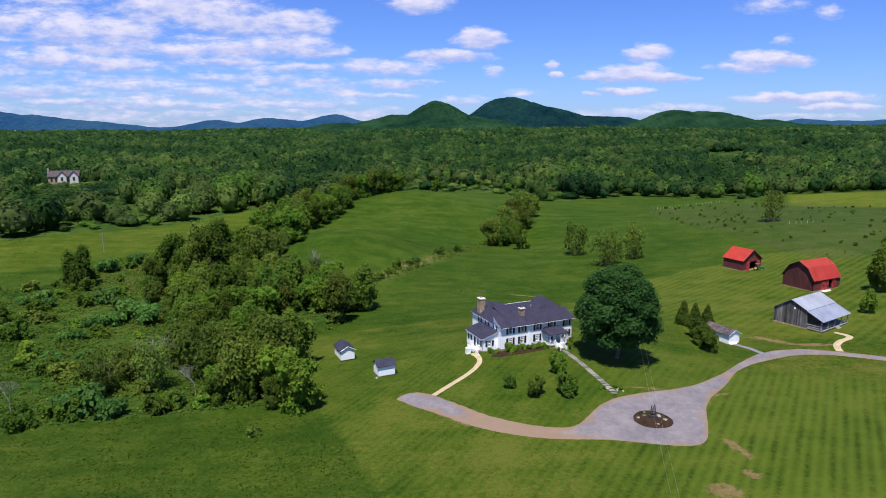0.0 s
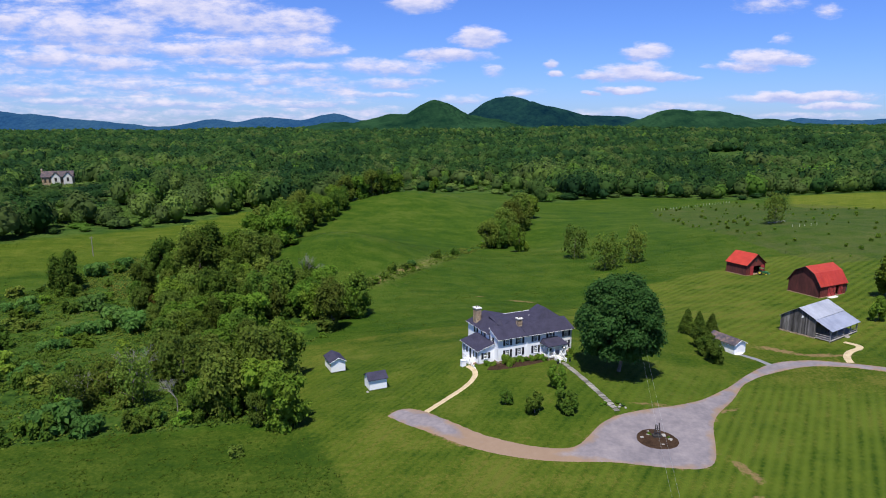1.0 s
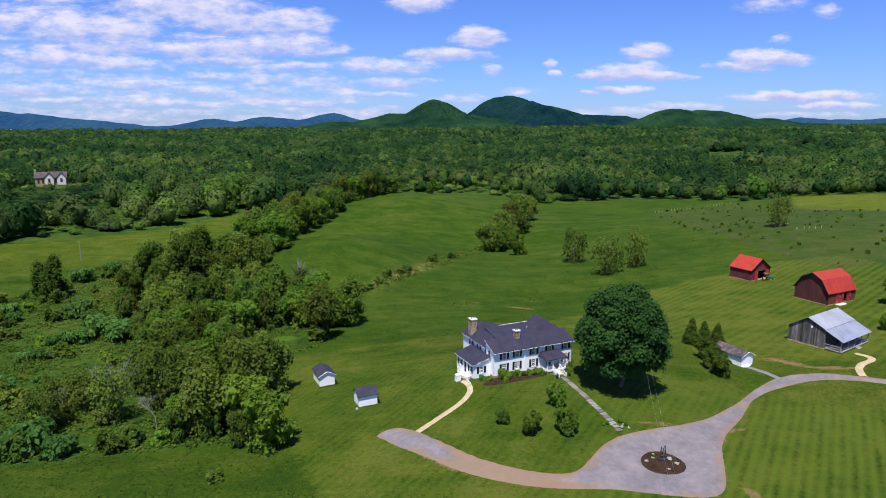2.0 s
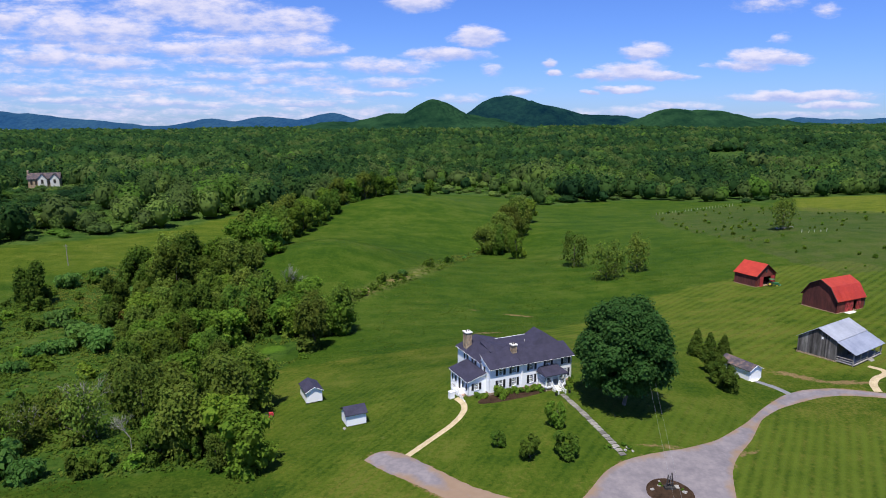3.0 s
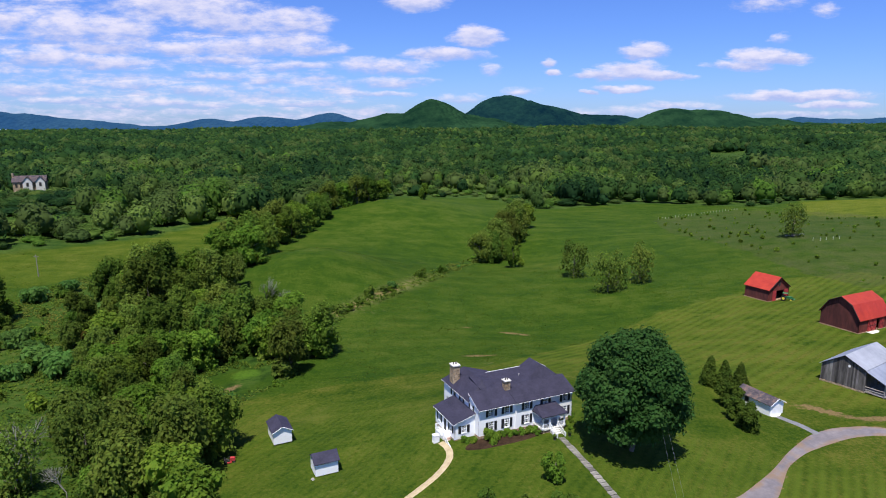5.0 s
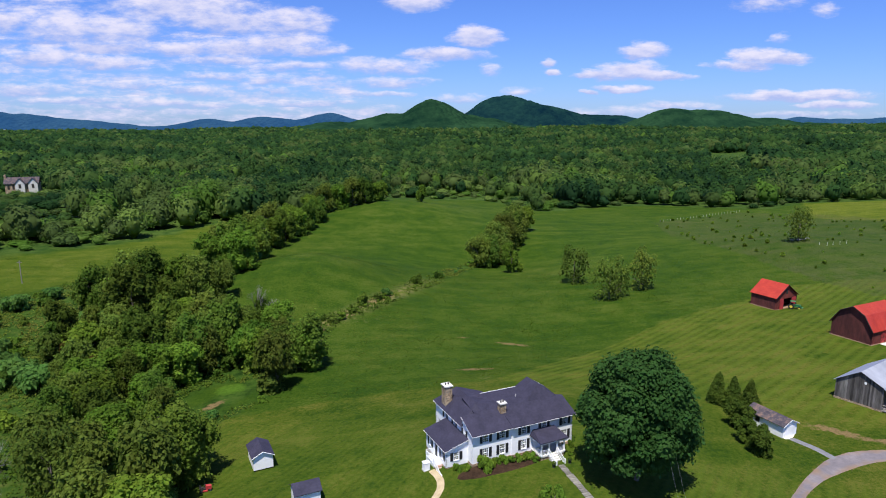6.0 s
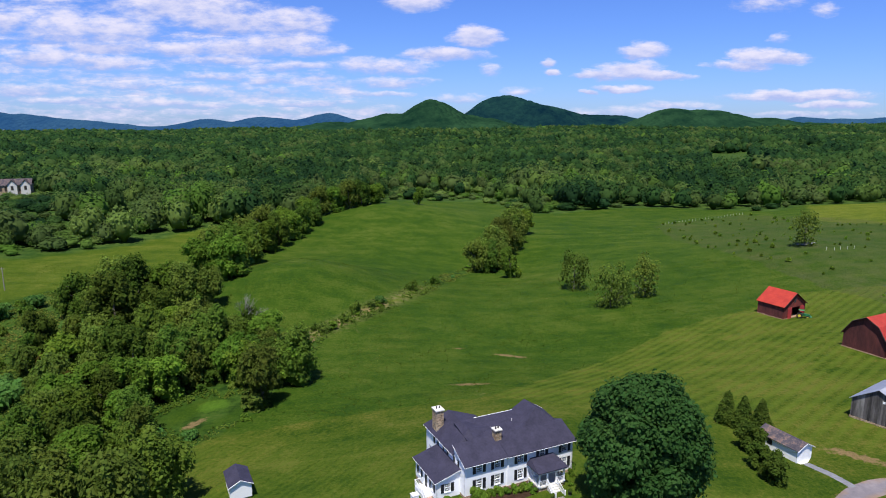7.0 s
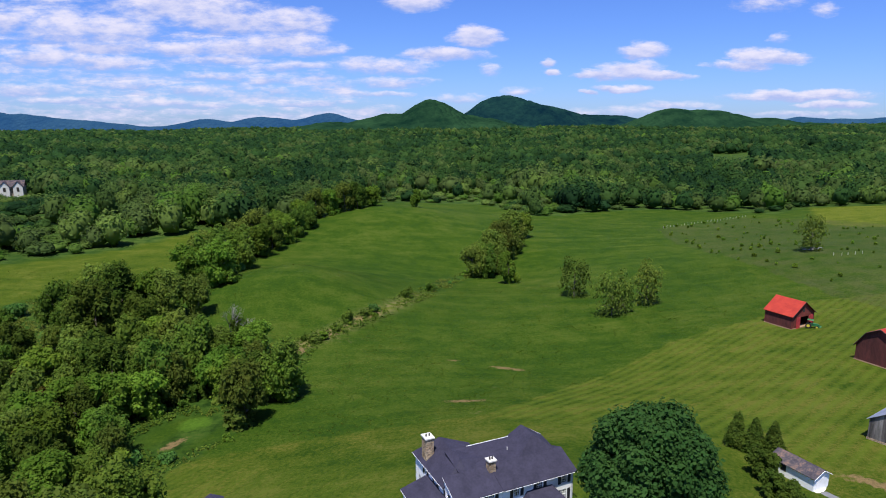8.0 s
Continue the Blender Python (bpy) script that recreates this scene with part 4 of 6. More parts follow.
def place(ob, x, y, scale=1.0, turn=0.0, used=[], sink=0.1):
    """Stands a plant on the ground: the first time itself, then copies."""
    m = pose(x, y, gz(x, y) - sink, 0, 0, turn)
    if ob in used:
        o = copy_thing(ob, m)
    else:
        used.append(ob)
        ob.matrix_basis = m
        o = ob
    o.scale = (scale, scale, scale * 1.0)
    return o


maple = plant("maple_tree", 3, LEAF_MAPLE, 18.4, 7.9, 4.4, 120, 42000, 0.25, "large dense dark green maple shading the lawn beside the house", shape="dome")
place(maple, 34.8, 121.4)

TREES = [
    plant("broadleaf_tree", 11, LEAF_DARK, 14, 5.8, 0.4, 40, 3000, 0.36, "dark green broadleaf tree in the wooded stream valley"),
    plant("broadleaf_tree", 12, LEAF_MID, 12, 5.4, 0.3, 38, 2800, 0.35, "mid green broadleaf tree among thick undergrowth"),
    plant("broadleaf_tree", 13, LEAF_OLIVE, 14, 5.2, 0.8, 36, 2800, 0.34, "olive green tree with a loose crown", gaps=0.15),
    plant("broadleaf_tree", 14, LEAF_BRIGHT, 10, 5.2, 0.4, 34, 2800, 0.34, "bright fresh green tree at the pasture edge"),
    plant("broadleaf_tree", 15, LEAF_DARK, 17, 6.4, 1.0, 44, 3500, 0.37, "tall dark tree with a ragged crown", gaps=0.1),
]
BUSHES = [
    plant("bush", 21, LEAF_MID, 3.2, 2.4, 0.1, 9, 520, 0.36, "rough green bush in overgrown pasture", "bush", trunk=False),
    plant("bush", 22, LEAF_BLUE, 3.4, 3.2, 0.1, 10, 640, 0.36, "blue-green spreading bush in overgrown pasture", "bush", "flat", False),
    plant("bush", 23, LEAF_DARK, 4.2, 2.6, 0.1, 9, 560, 0.36, "dark dense bush in overgrown pasture", "bush", trunk=False),
    plant("bush", 24, LEAF_OLIVE, 3.0, 2.4, 0.1, 9, 500, 0.34, "olive brown bush in overgrown pasture", "bush", trunk=False),
]
RUST = plant("broadleaf_tree", 31, LEAF_RUST, 8, 3.6, 1.0, 9, 1400, 0.45, "reddish brown leafed tree in the thicket")
SAPLING = plant("young_tree", 33, LEAF_DARK, 4.1, 1.9, 0.4, 16, 1700, 0.2, "small dark round tree on the front lawn")
SAPLING_BRIGHT = plant("young_tree", 34, LEAF_BRIGHT, 4.9, 2.0, 0.6, 16, 1700, 0.2, "bright green young tree by the front walk")
AIRY = plant("field_tree", 35, LEAF_OLIVE, 11.5, 4.9, 0.5, 28, 1500, 0.25, "light airy olive tree standing in the pasture", gaps=0.35)
FIELD = plant("field_tree", 36, LEAF_MID, 9.6, 3.2, 0.9, 22, 2200, 0.27, "green oval tree standing in the pasture")
CONIFER = plant("conifer_tree", 37, LEAF_CONIFER, 7.2, 2.5, 0.1, 50, 3600, 0.22, "pointed dark conifer beside the white garage", "conifer", "cone")
SHRUB = plant("garden_shrub", 38, LEAF_MID, 1.3, 0.9, 0.0, 6, 500, 0.16, "low clipped green shrub in the bed below the house", "shrub", trunk=False)
SHRUB_B = plant("garden_shrub", 39, LEAF_BRIGHT, 1.1, 0.9, 0.0, 6, 500, 0.16, "yellow-green shrub in the bed below the house", "shrub", trunk=False)
JUNIPER = plant("juniper_bush", 40, LEAF_CONIFER, 5.0, 2.4, 0.1, 22, 2000, 0.22, "spreading dark evergreen bush beside the garage", "bush", trunk=False)

rng = np.random.default_rng(77)
# kind of tree, x, y, size
for k, x, y, s in [(2, -34, 121, 1.0), (2, -38, 113, .85), (1, -26, 107, .8), (2, -43, 124, .8), (1, -31, 113, .85), (2, -48, 131, .8), (1, -50, 142, .8), (0, -56, 150, .75),
                   (2, -29, 173, .95), (0, -31, 185, .75), (3, -40, 190, 1.1), (1, -52, 180, .85), (0, -52, 188, 1.0), (1, -58, 176, .95), (4, -63, 188, .85), (0, -70, 196, .9)]:
    place(TREES[k], x, y, s, rng.uniform(0, 360))
for k, x, y, s in [(0, -50, 202, 1.0), (2, -58, 212, .9), (4, -80, 214, 1.15), (2, -86, 222, 1.1), (0, -74, 226, .9), (1, -68, 168, .9), (2, -75, 178, .8), (1, -80, 190, .9), (0, -95, 205, .8),
                   (0, -122, 208, .95), (1, -62, 160, .8), (2, -58, 136, .8), (0, -66, 205, .95), (1, -38, 206, .8), (4, -24, 185, .8)]:
    place(TREES[k], x, y, s, rng.uniform(0, 360))
# the tree row along the west side of the far field
for k, x, y, s in [(1, -64, 262, 1.2), (0, -70, 276, 1.3), (1, -77, 270, 1.2), (1, -72, 290, 1.3), (2, -80, 292, 1.2), (0, -70, 304, 1.2), (2, -75, 318, 1.3), (1, -70, 332, 1.2), (1, -80, 330, 1.2), (0, -68, 346, 1.1), (1, -65, 360, 1.1), (2, -76, 350, 1.3), (0, -63, 374, 1.0), (1, -72, 374, 1.1), (0, -60, 390, 1.0), (2, -60, 412, 1.2), (1, -52, 417, 1.2)]:
    place(TREES[k], x, y, s, rng.uniform(0, 360))
for k, x, y, s in [(4, -84, 234, 1.1), (2, -92, 240, 1.2), (1, -77, 240, 1.2), (2, -70, 236, 1.1), (0, -100, 232, 1.0), (1, -88, 226, 1.1), (2, -62, 238, .9), (2, -45, 420, 1.2), (0, -38, 425, 1.1), (1, -30, 430, 1.0), (1, -66, 400, 1.1)]:
    place(TREES[k], x, y, s, rng.uniform(0, 360))
for i in range(34):
    k = rng.random()
    place(BUSHES[rng.integers(0, 4)], -61 - 14 * math.sin(k * 2.6) + rng.normal() * 2.5, 256 + 150 * k, rng.uniform(.6, 1.5), rng.uniform(0, 360))
# the clump and row that divide the two fields
for k, x, y, s in [(2, 24, 324, 1.0), (0, 30, 326, 1.0), (2, 33, 336, 1.3), (2, 38, 346, 1.4), (0, 43, 356, 1.2), (1, 28, 332, 1.0), (2, 46, 368, 1.3), (1, 53, 386, 1.1), (2, 36, 330, .8)]:
    place(TREES[k], x, y, s, rng.uniform(0, 360))
THICKET = [(-29, 105), (-24, 165), (-24, 198), (-45, 222), (-92, 236), (-98, 200), (-76, 172), (-62, 140), (-45, 112)]
spots = []
while len(spots) < 62:
    x, y = rng.uniform(-98, -24), rng.uniform(105, 236)
    if inside(x, y, THICKET) and all(math.hypot(x - a, y - b) > 5.2 for a, b in spots) and math.hypot(x + 40, y - 170) > 13 and not (x > -44 and 138 < y < 166):
        spots.append((x, y))
for i, (x, y) in enumerate(spots):
    near_pasture = x > -48 and 165 < y < 200
    k = rng.choice([1, 3]) if near_pasture and rng.random() < .6 else rng.choice([0, 1, 1, 2, 2, 4])
    place(TREES[k], x, y, rng.uniform(.45, .85) * (.75 if y < 130 else 1), rng.uniform(0, 360))
place(RUST, -70, 176, 1.0)
place(RUST, -84, 189, .8)
for x, y, s in [(21.5, 112.2, .85)]:
    place(SAPLING_BRIGHT, x, y, s)
for x, y, s in [(11.9, 107.4, .68), (16.2, 103.9, .85), (21.5, 104.1, .98)]:
    place(SAPLING, x, y, s, rng.uniform(0, 360))
for x, y, s in [(27, 326, 1.25), (35, 340, 1.45), (41, 352, 1.4), (31, 333, 1.2), (47, 366, 1.3)]:
    place(AIRY, x, y, s, rng.uniform(0, 360))
place(FIELD, 37.8, 307.5, 1.36)
place(FIELD, 41.5, 305.5, .5, 30)
place(FIELD, 128.6, 181, 1.35)
place(FIELD, 111, 160, .68, 60)
place(FIELD, -4.5, 435, 1.1, 140)
for x, y, s in [(57.2, 270.8, 1.2), (63.5, 244, 1.25), (77.3, 254, 1.22), (67, 247, .85), (155, 298, 1.25), (-58.5, 121, .95), (-51, 127, 1.05), (-66, 126, .75), (-67.6, 116.0, .8)]:
    place(AIRY, x, y, s, rng.uniform(0, 360))
for x, y, s in [(60.0, 153.0, .82), (62.2, 151.4, .8), (64.6, 149.8, .84)]:
    place(CONIFER, x, y, s, rng.uniform(0, 360))
for x, y, s in [(60.2, 144.0, 1.0), (58.6, 133.4, .95), (58.6, 137.6, .85), (62.6, 146.2, .7)]:
    place(JUNIPER, x, y, s, rng.uniform(0, 360))

# bushes over the rough ground, thicker towards the stream
count = 0
while count < 190:
    x, y = rng.uniform(-175, -28), rng.uniform(104, 245)
    if not inside(x, y, BRUSH) or rng.random() > 0.35 + 0.65 * math.exp(-float(near_line(x, y, STREAM)) / 35) + (0.3 if y < 116 else 0) or math.hypot(x + 40, y - 170) < 9:
        continue
    place(BUSHES[rng.integers(0, 4)], x, y, rng.uniform(0.4, 1.5), rng.uniform(0, 360))
    count += 1
for x, y, s, k in [(-67, 106, 1.0, 2), (-60, 107, .95, 1), (-52, 108, .9, 2), (-73, 102, 1.0, 2), (-45, 110, .8, 0), (-31, 97, .6, 3), (-105, 192, 1.3, 1), (-119, 185, .8, 1), (-112, 158, 1.1, 1), (-95, 158, .8, 1), (-98, 188, 1.0, 1), (-127, 187, .7, 1), (-84, 176, 1.5, 1), (-90, 180, 1.6, 1), (-80, 181, 1.2, 1), (-93, 172, 1.1, 1)]:
    place(BUSHES[k], x, y, s, rng.uniform(0, 360))
# hedge along the stream between the fields
for i in range(26):
    k = rng.random()
    p = np.array(STREAM[3:], float)
    d = np.linspace(0, 1, len(p))
    x, y = np.interp(k, d, p[:, 0]) + rng.normal() * 1.2, np.interp(k, d, p[:, 1]) + rng.normal() * 1.2
    place(BUSHES[rng.integers(0, 4)], x, y, rng.uniform(0.3, 0.95), rng.uniform(0, 360))


# ---- far woods ----
def build_undergrowth():
    """Weeds, brambles and tall grass over the rough ground and along the stream."""
    rng = np.random.default_rng(15)
    C, N, S = [], [], []
    while len(C) < 9000:
        m = 4000
        x, y = rng.uniform(-180, 60, m), rng.uniform(100, 380, m)
        ok = inside(x, y, BRUSH) | (near_line(x, y, STREAM) < 4.0)
        patchy = np.array([noise.noise(Vector((a / 9, b / 9, 1.0))) + 0.5 * noise.noise(Vector((a / 3, b / 3, 5.0))) for a, b in zip(x, y)])
        ok &= np.hypot(x + 40, y - 170) > 9
        ok &= patchy > rng.uniform(-0.75, 0.35, m)
        for a, b, g in zip(x[ok], y[ok], patchy[ok]):
            C.append((a, b, gz(a, b), 0.3 + 0.7 * max(0, g + 0.3)))
    base = np.array(C)
    k = 7
    cen = np.repeat(base[:, :3], k, 0) + rng.normal(size=(len(base) * k, 3)) * [0.55, 0.55, 0.0]
    hh = np.repeat(base[:, 3], k) * rng.uniform(0.1, 1.0, len(cen))
    cen[:, 2] += hh
    nrm = rng.normal(size=cen.shape) * 0.6 + [0, 0, 1.0]
    v, f = card_arrays(cen, nrm, rng.uniform(0.18, 0.42, len(cen)), rng)
    me = array_mesh("undergrowth", v, f, LEAF_WEED)
    tagged(new("undergrowth", me), "dense weeds and brambles over rough pasture and stream banks", "undergrowth", kind="stuff")


def build_tufts():
    """Coarse grass tufts and weeds scattered over the grazed fields."""
    rng = np.random.default_rng(44)
    n = 90000
    y = rng.uniform(60, 300, n)
    x = rng.uniform(-1, 1, n) * (30 + y * 0.62) + 12
    patchy = np.array([noise.noise(Vector((a / 14, b / 14, 2.0))) + 0.6 * noise.noise(Vector((a / 4, b / 4, 6.0))) for a, b in zip(x, y)])
    ok = ~inside(x, y, LAWN) & ~inside(x, y, BRUSH) & (y < np.interp(x, TREE_LINE_X, TREE_LINE_Y)) & (patchy > rng.uniform(-0.5, 0.7, n)) & (x < 140)
    x, y, patchy = x[ok], y[ok], patchy[ok]
    k = 3
    z = ground(x, y)
    cen = np.repeat(np.c_[x, y, z], k, 0) + rng.normal(size=(len(x) * k, 3)) * [0.2, 0.2, 0.0]
    cen[:, 2] += rng.uniform(0.02, 0.16, len(cen))
    v, f = card_arrays(cen, rng.normal(size=cen.shape) * 0.7 + [0, -0.3, 1.3], rng.uniform(0.07, 0.19, len(cen)), rng)
    tagged(new("grass_tufts", array_mesh("grass_tufts", v, f, LEAF_TUFT)), "coarse green grass tufts scattered over the pasture", "grass", kind="stuff")


def build_woods():
    """Thousands of crowns to the horizon: near ones with many leaf sprays, far ones lumpy clumps."""
    rng = np.random.default_rng(9)
    tiers = []
    for sub, cards, lo, hi in ((2, 200, .068, .145), (2, 66, .1, .19), (1, 26, .14, .25), (1, 5, .2, .34)):
        cv, cf = ico(sub)
        kinds = []
        for k in range(10):
            def lump(p):
                return np.array([noise.noise(Vector(q) * 1.5 + Vector((k * 5, 0, 0))) + 0.6 * noise.noise(Vector(q) * 3.4 + Vector((0, k * 5, 0))) for q in p])

            def shape(p):
                # crowns between a dome and a blunt cone, drawn in towards the foot
                taper = 1 - (0.12 + 0.05 * (k % 4)) * p[:, 2] - 0.25 * np.clip(-p[:, 2] - 0.3, 0, 1)
                return p * np.c_[taper, taper, np.ones(len(p))]
            core = shape(cv * ((0.72 if cards > 60 else 0.84) + 0.32 * lump(cv))[:, None])
            d = sphere_points(cards, rng)
            d[:, 2] = np.where(d[:, 2] < -0.5, -d[:, 2], d[:, 2])
            v, f = card_arrays(shape(d * (0.88 + 0.34 * lump(d) + 0.09 * rng.normal(size=cards))[:, None]), d + rng.normal(size=(cards, 3)) * 0.36 + [0, 0, 0.2], rng.uniform(lo, hi, cards), rng)
            kinds.append((np.concatenate([core, v]), np.concatenate([cf, len(cv) + f[:, [0, 1, 2]], len(cv) + f[:, [0, 2, 3]]])))
        tiers.append(kinds)
    sets = [([], [], []), ([], [], [])]
    size = [0, 0]
    r = 255.0
    while r < 4650:
        s = 7.6 + r / 128
        for a in np.arange(-0.76, 0.72, s / r):
            q, b = r + rng.uniform(-0.6, 0.6) * s, a + rng.uniform(-0.5, 0.5) * s / r
            x, y = 4 + q * math.sin(b), q * math.cos(b)
            if y > 4600 or y < 200 or y < np.interp(x, TREE_LINE_X, TREE_LINE_Y) + 4 + 9 * noise.noise(Vector((x / 22, 0.0, 4.0))) or inside(x, y, MEADOW):
                continue
            open_ = noise.noise(Vector((x / 120, y / 120, 3.0))) + 0.35 * noise.noise(Vector((x / 40, y / 60, 8.0)))
            scrub = (-60 < x < 95 and y < 640 and open_ > -0.45) or (x < -60 and y < 520 and open_ > 0.0) or (x < -150 and open_ > 0.32 and y < 900)
            if open_ > 0.6 or (880 < y < 1250 and 0.405 < x / y < 0.475) or (abs(x + 327 - (556 - y) * 0.63) < 26 and 500 < y < 568) or (abs(x + 395) < 45 and 520 < y < 575):
                continue
            h = rng.uniform(9, 18) * (1 + r / 7000) * (1 + 0.45 * noise.noise(Vector((x / 75, y / 75, 20.0))))
            w = max(s * 0.5, min(h * rng.uniform(0.34, 0.6), s * 0.95))
            edge = y - np.interp(x, TREE_LINE_X, TREE_LINE_Y)
            scrub = scrub and rng.random() < (0.62 if x < -60 else 0.85)
            if abs(x + 327 - (556 - y) * 0.63) < 30 and 330 < y <= 500:
                w, h = w * rng.uniform(0.6, 1.0), rng.uniform(2.5, 6)
            elif edge < 16 and rng.random() < 0.6:
                w, h = w * rng.uniform(0.4, 0.8), h * rng.uniform(0.15, 0.45)
            elif scrub:
                w, h = w * rng.uniform(0.6, 1.05), h * rng.uniform(0.2, 0.52)
            k, t = rng.integers(0, 10), rng.uniform(0, 6.28)
            v, f = tiers[0 if r < 520 else 1 if r < 850 else 2 if r < 1500 else 3][k]
            c, sn = math.cos(t), math.sin(t)
            body = h * 0.54
            p = np.c_[(v[:, 0] * c - v[:, 1] * sn) * w + x, (v[:, 0] * sn + v[:, 1] * c) * w + y, v[:, 2] * body + gz(x, y) + h - body]
            # tint falls with distance: haze put into colour as darker blue-green crowns
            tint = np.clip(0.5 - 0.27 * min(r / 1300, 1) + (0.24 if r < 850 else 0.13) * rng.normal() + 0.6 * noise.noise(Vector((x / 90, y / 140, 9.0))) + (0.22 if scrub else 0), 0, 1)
            n = int(r >= 850)
            V, F, K = sets[n]
            V.append(p), F.append(f + size[n]), K.append(np.full(len(v), tint))
            size[n] += len(v)
        r += s * 0.9
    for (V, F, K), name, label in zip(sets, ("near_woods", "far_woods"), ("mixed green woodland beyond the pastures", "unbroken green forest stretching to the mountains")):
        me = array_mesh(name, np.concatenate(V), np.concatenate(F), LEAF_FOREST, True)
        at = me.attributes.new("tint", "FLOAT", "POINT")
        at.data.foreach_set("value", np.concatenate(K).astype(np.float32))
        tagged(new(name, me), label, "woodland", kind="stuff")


build_undergrowth()
build_tufts()
build_woods()


# ---- buildings ----
def holed_wall(length, height, thick, holes, gable=None):
    """A wall along x from 0 to length, its outer face at y = 0, with openings (x0, z0, x1, z1) right through it."""
    m = Mesh()
    xs = sorted({0.0, float(length), *[h[0] for h in holes], *[h[2] for h in holes]})
    zs = sorted({0.0, float(height), *[h[1] for h in holes], *[h[3] for h in holes]})
    nx, nz = len(xs), len(zs)
    m.v = [(x, y, z) for y in (0, thick) for z in zs for x in xs]

    def solid(i, k):
        if not (0 <= i < nx - 1 and 0 <= k < nz - 1):
            return False
        cx, cz = (xs[i] + xs[i + 1]) / 2, (zs[k] + zs[k + 1]) / 2
        return not any(a < cx < c and b < cz < d for a, b, c, d in holes)

    for i in range(nx - 1):
        for k in range(nz - 1):
            if not solid(i, k):
                continue
            a, b, c, d = k * nx + i, k * nx + i + 1, (k + 1) * nx + i + 1, (k + 1) * nx + i
            n = nx * nz
            m.f += [(a, b, c, d), (n + d, n + c, n + b, n + a)]
            for p, q, di, dk in ((a, b, 0, -1), (b, c, 1, 0), (c, d, 0, 1), (d, a, -1, 0)):
                if not solid(i + di, k + dk):
                    m.f.append((q, p, n + p, n + q))
    if gable:
        m.prism([(x, 0, z) for x, z in gable], (0, thick, 0))
    return m


def window(parent, m, w, h, shutters=True, rows=3, cols=2):
    """A sash window at its lower left corner, outer face at y = 0: frame, glazing bars, pane, sill and shutters."""
    f = Mesh()
    for x0, z0, x1, z1 in ((0, 0, w, .07), (0, h - .07, w, h), (0, 0, .07, h), (w - .07, 0, w, h), (.05, h / 2 - .03, w - .05, h / 2 + .03)):
        f.box(x0, .02, z0, x1, .12, z1)
    for i in range(1, cols + 1):
        f.box(w * i / (cols + 1) - .013, .05, .05, w * i / (cols + 1) + .013, .09, h - .05)
    for i in range(1, rows + 1):
        f.box(.05, .05, h * i / (rows + 1) - .013, w - .05, .09, h * i / (rows + 1) + .013)
    win = part("window", f, WHITE, parent)
    win.matrix_basis = m
    pane = part("pane", Mesh().box(.06, .08, .06, w - .06, .095, h - .06), GLASS, win)
    pane.visible_shadow = False
    part("sill", Mesh().box(-.06, -.08, -.07, w + .06, .1, 0), WHITE, win)
    if shutters:
        for x0 in (-.52, w + .06):
            s = Mesh().box(x0, -.05, -.02, x0 + .46, -.008, h + .02)
            for k in range(8):
                z = .08 + (h - .16) * k / 8
                s.box(x0 + .06, -.065, z, x0 + .4, -.045, z + .07)
            part("shutter", s, BLACK, win, "black louvred shutter")
    return win


def slab(parent, name, poly, mat, thick=0.16, label=""):
    return part(name, Mesh().prism(poly, (0, 0, -thick)), mat, parent, label)


def rail(m, a, b, height, posts=True, gap=0.14):
    """A handrail with balusters between two points."""
    a, b = Vector(a), Vector(b)
    up = Vector((0, 0, height))
    m.tube(a + up, b + up, .045, n=4)
    m.tube(a + up * .15, b + up * .15, .035, n=4)
    k = max(2, int((b - a).length / gap))
    for i in range(k + 1):
        p = a.lerp(b, i / k)
        m.tube(p + up * .15, p + up, .022, n=4)


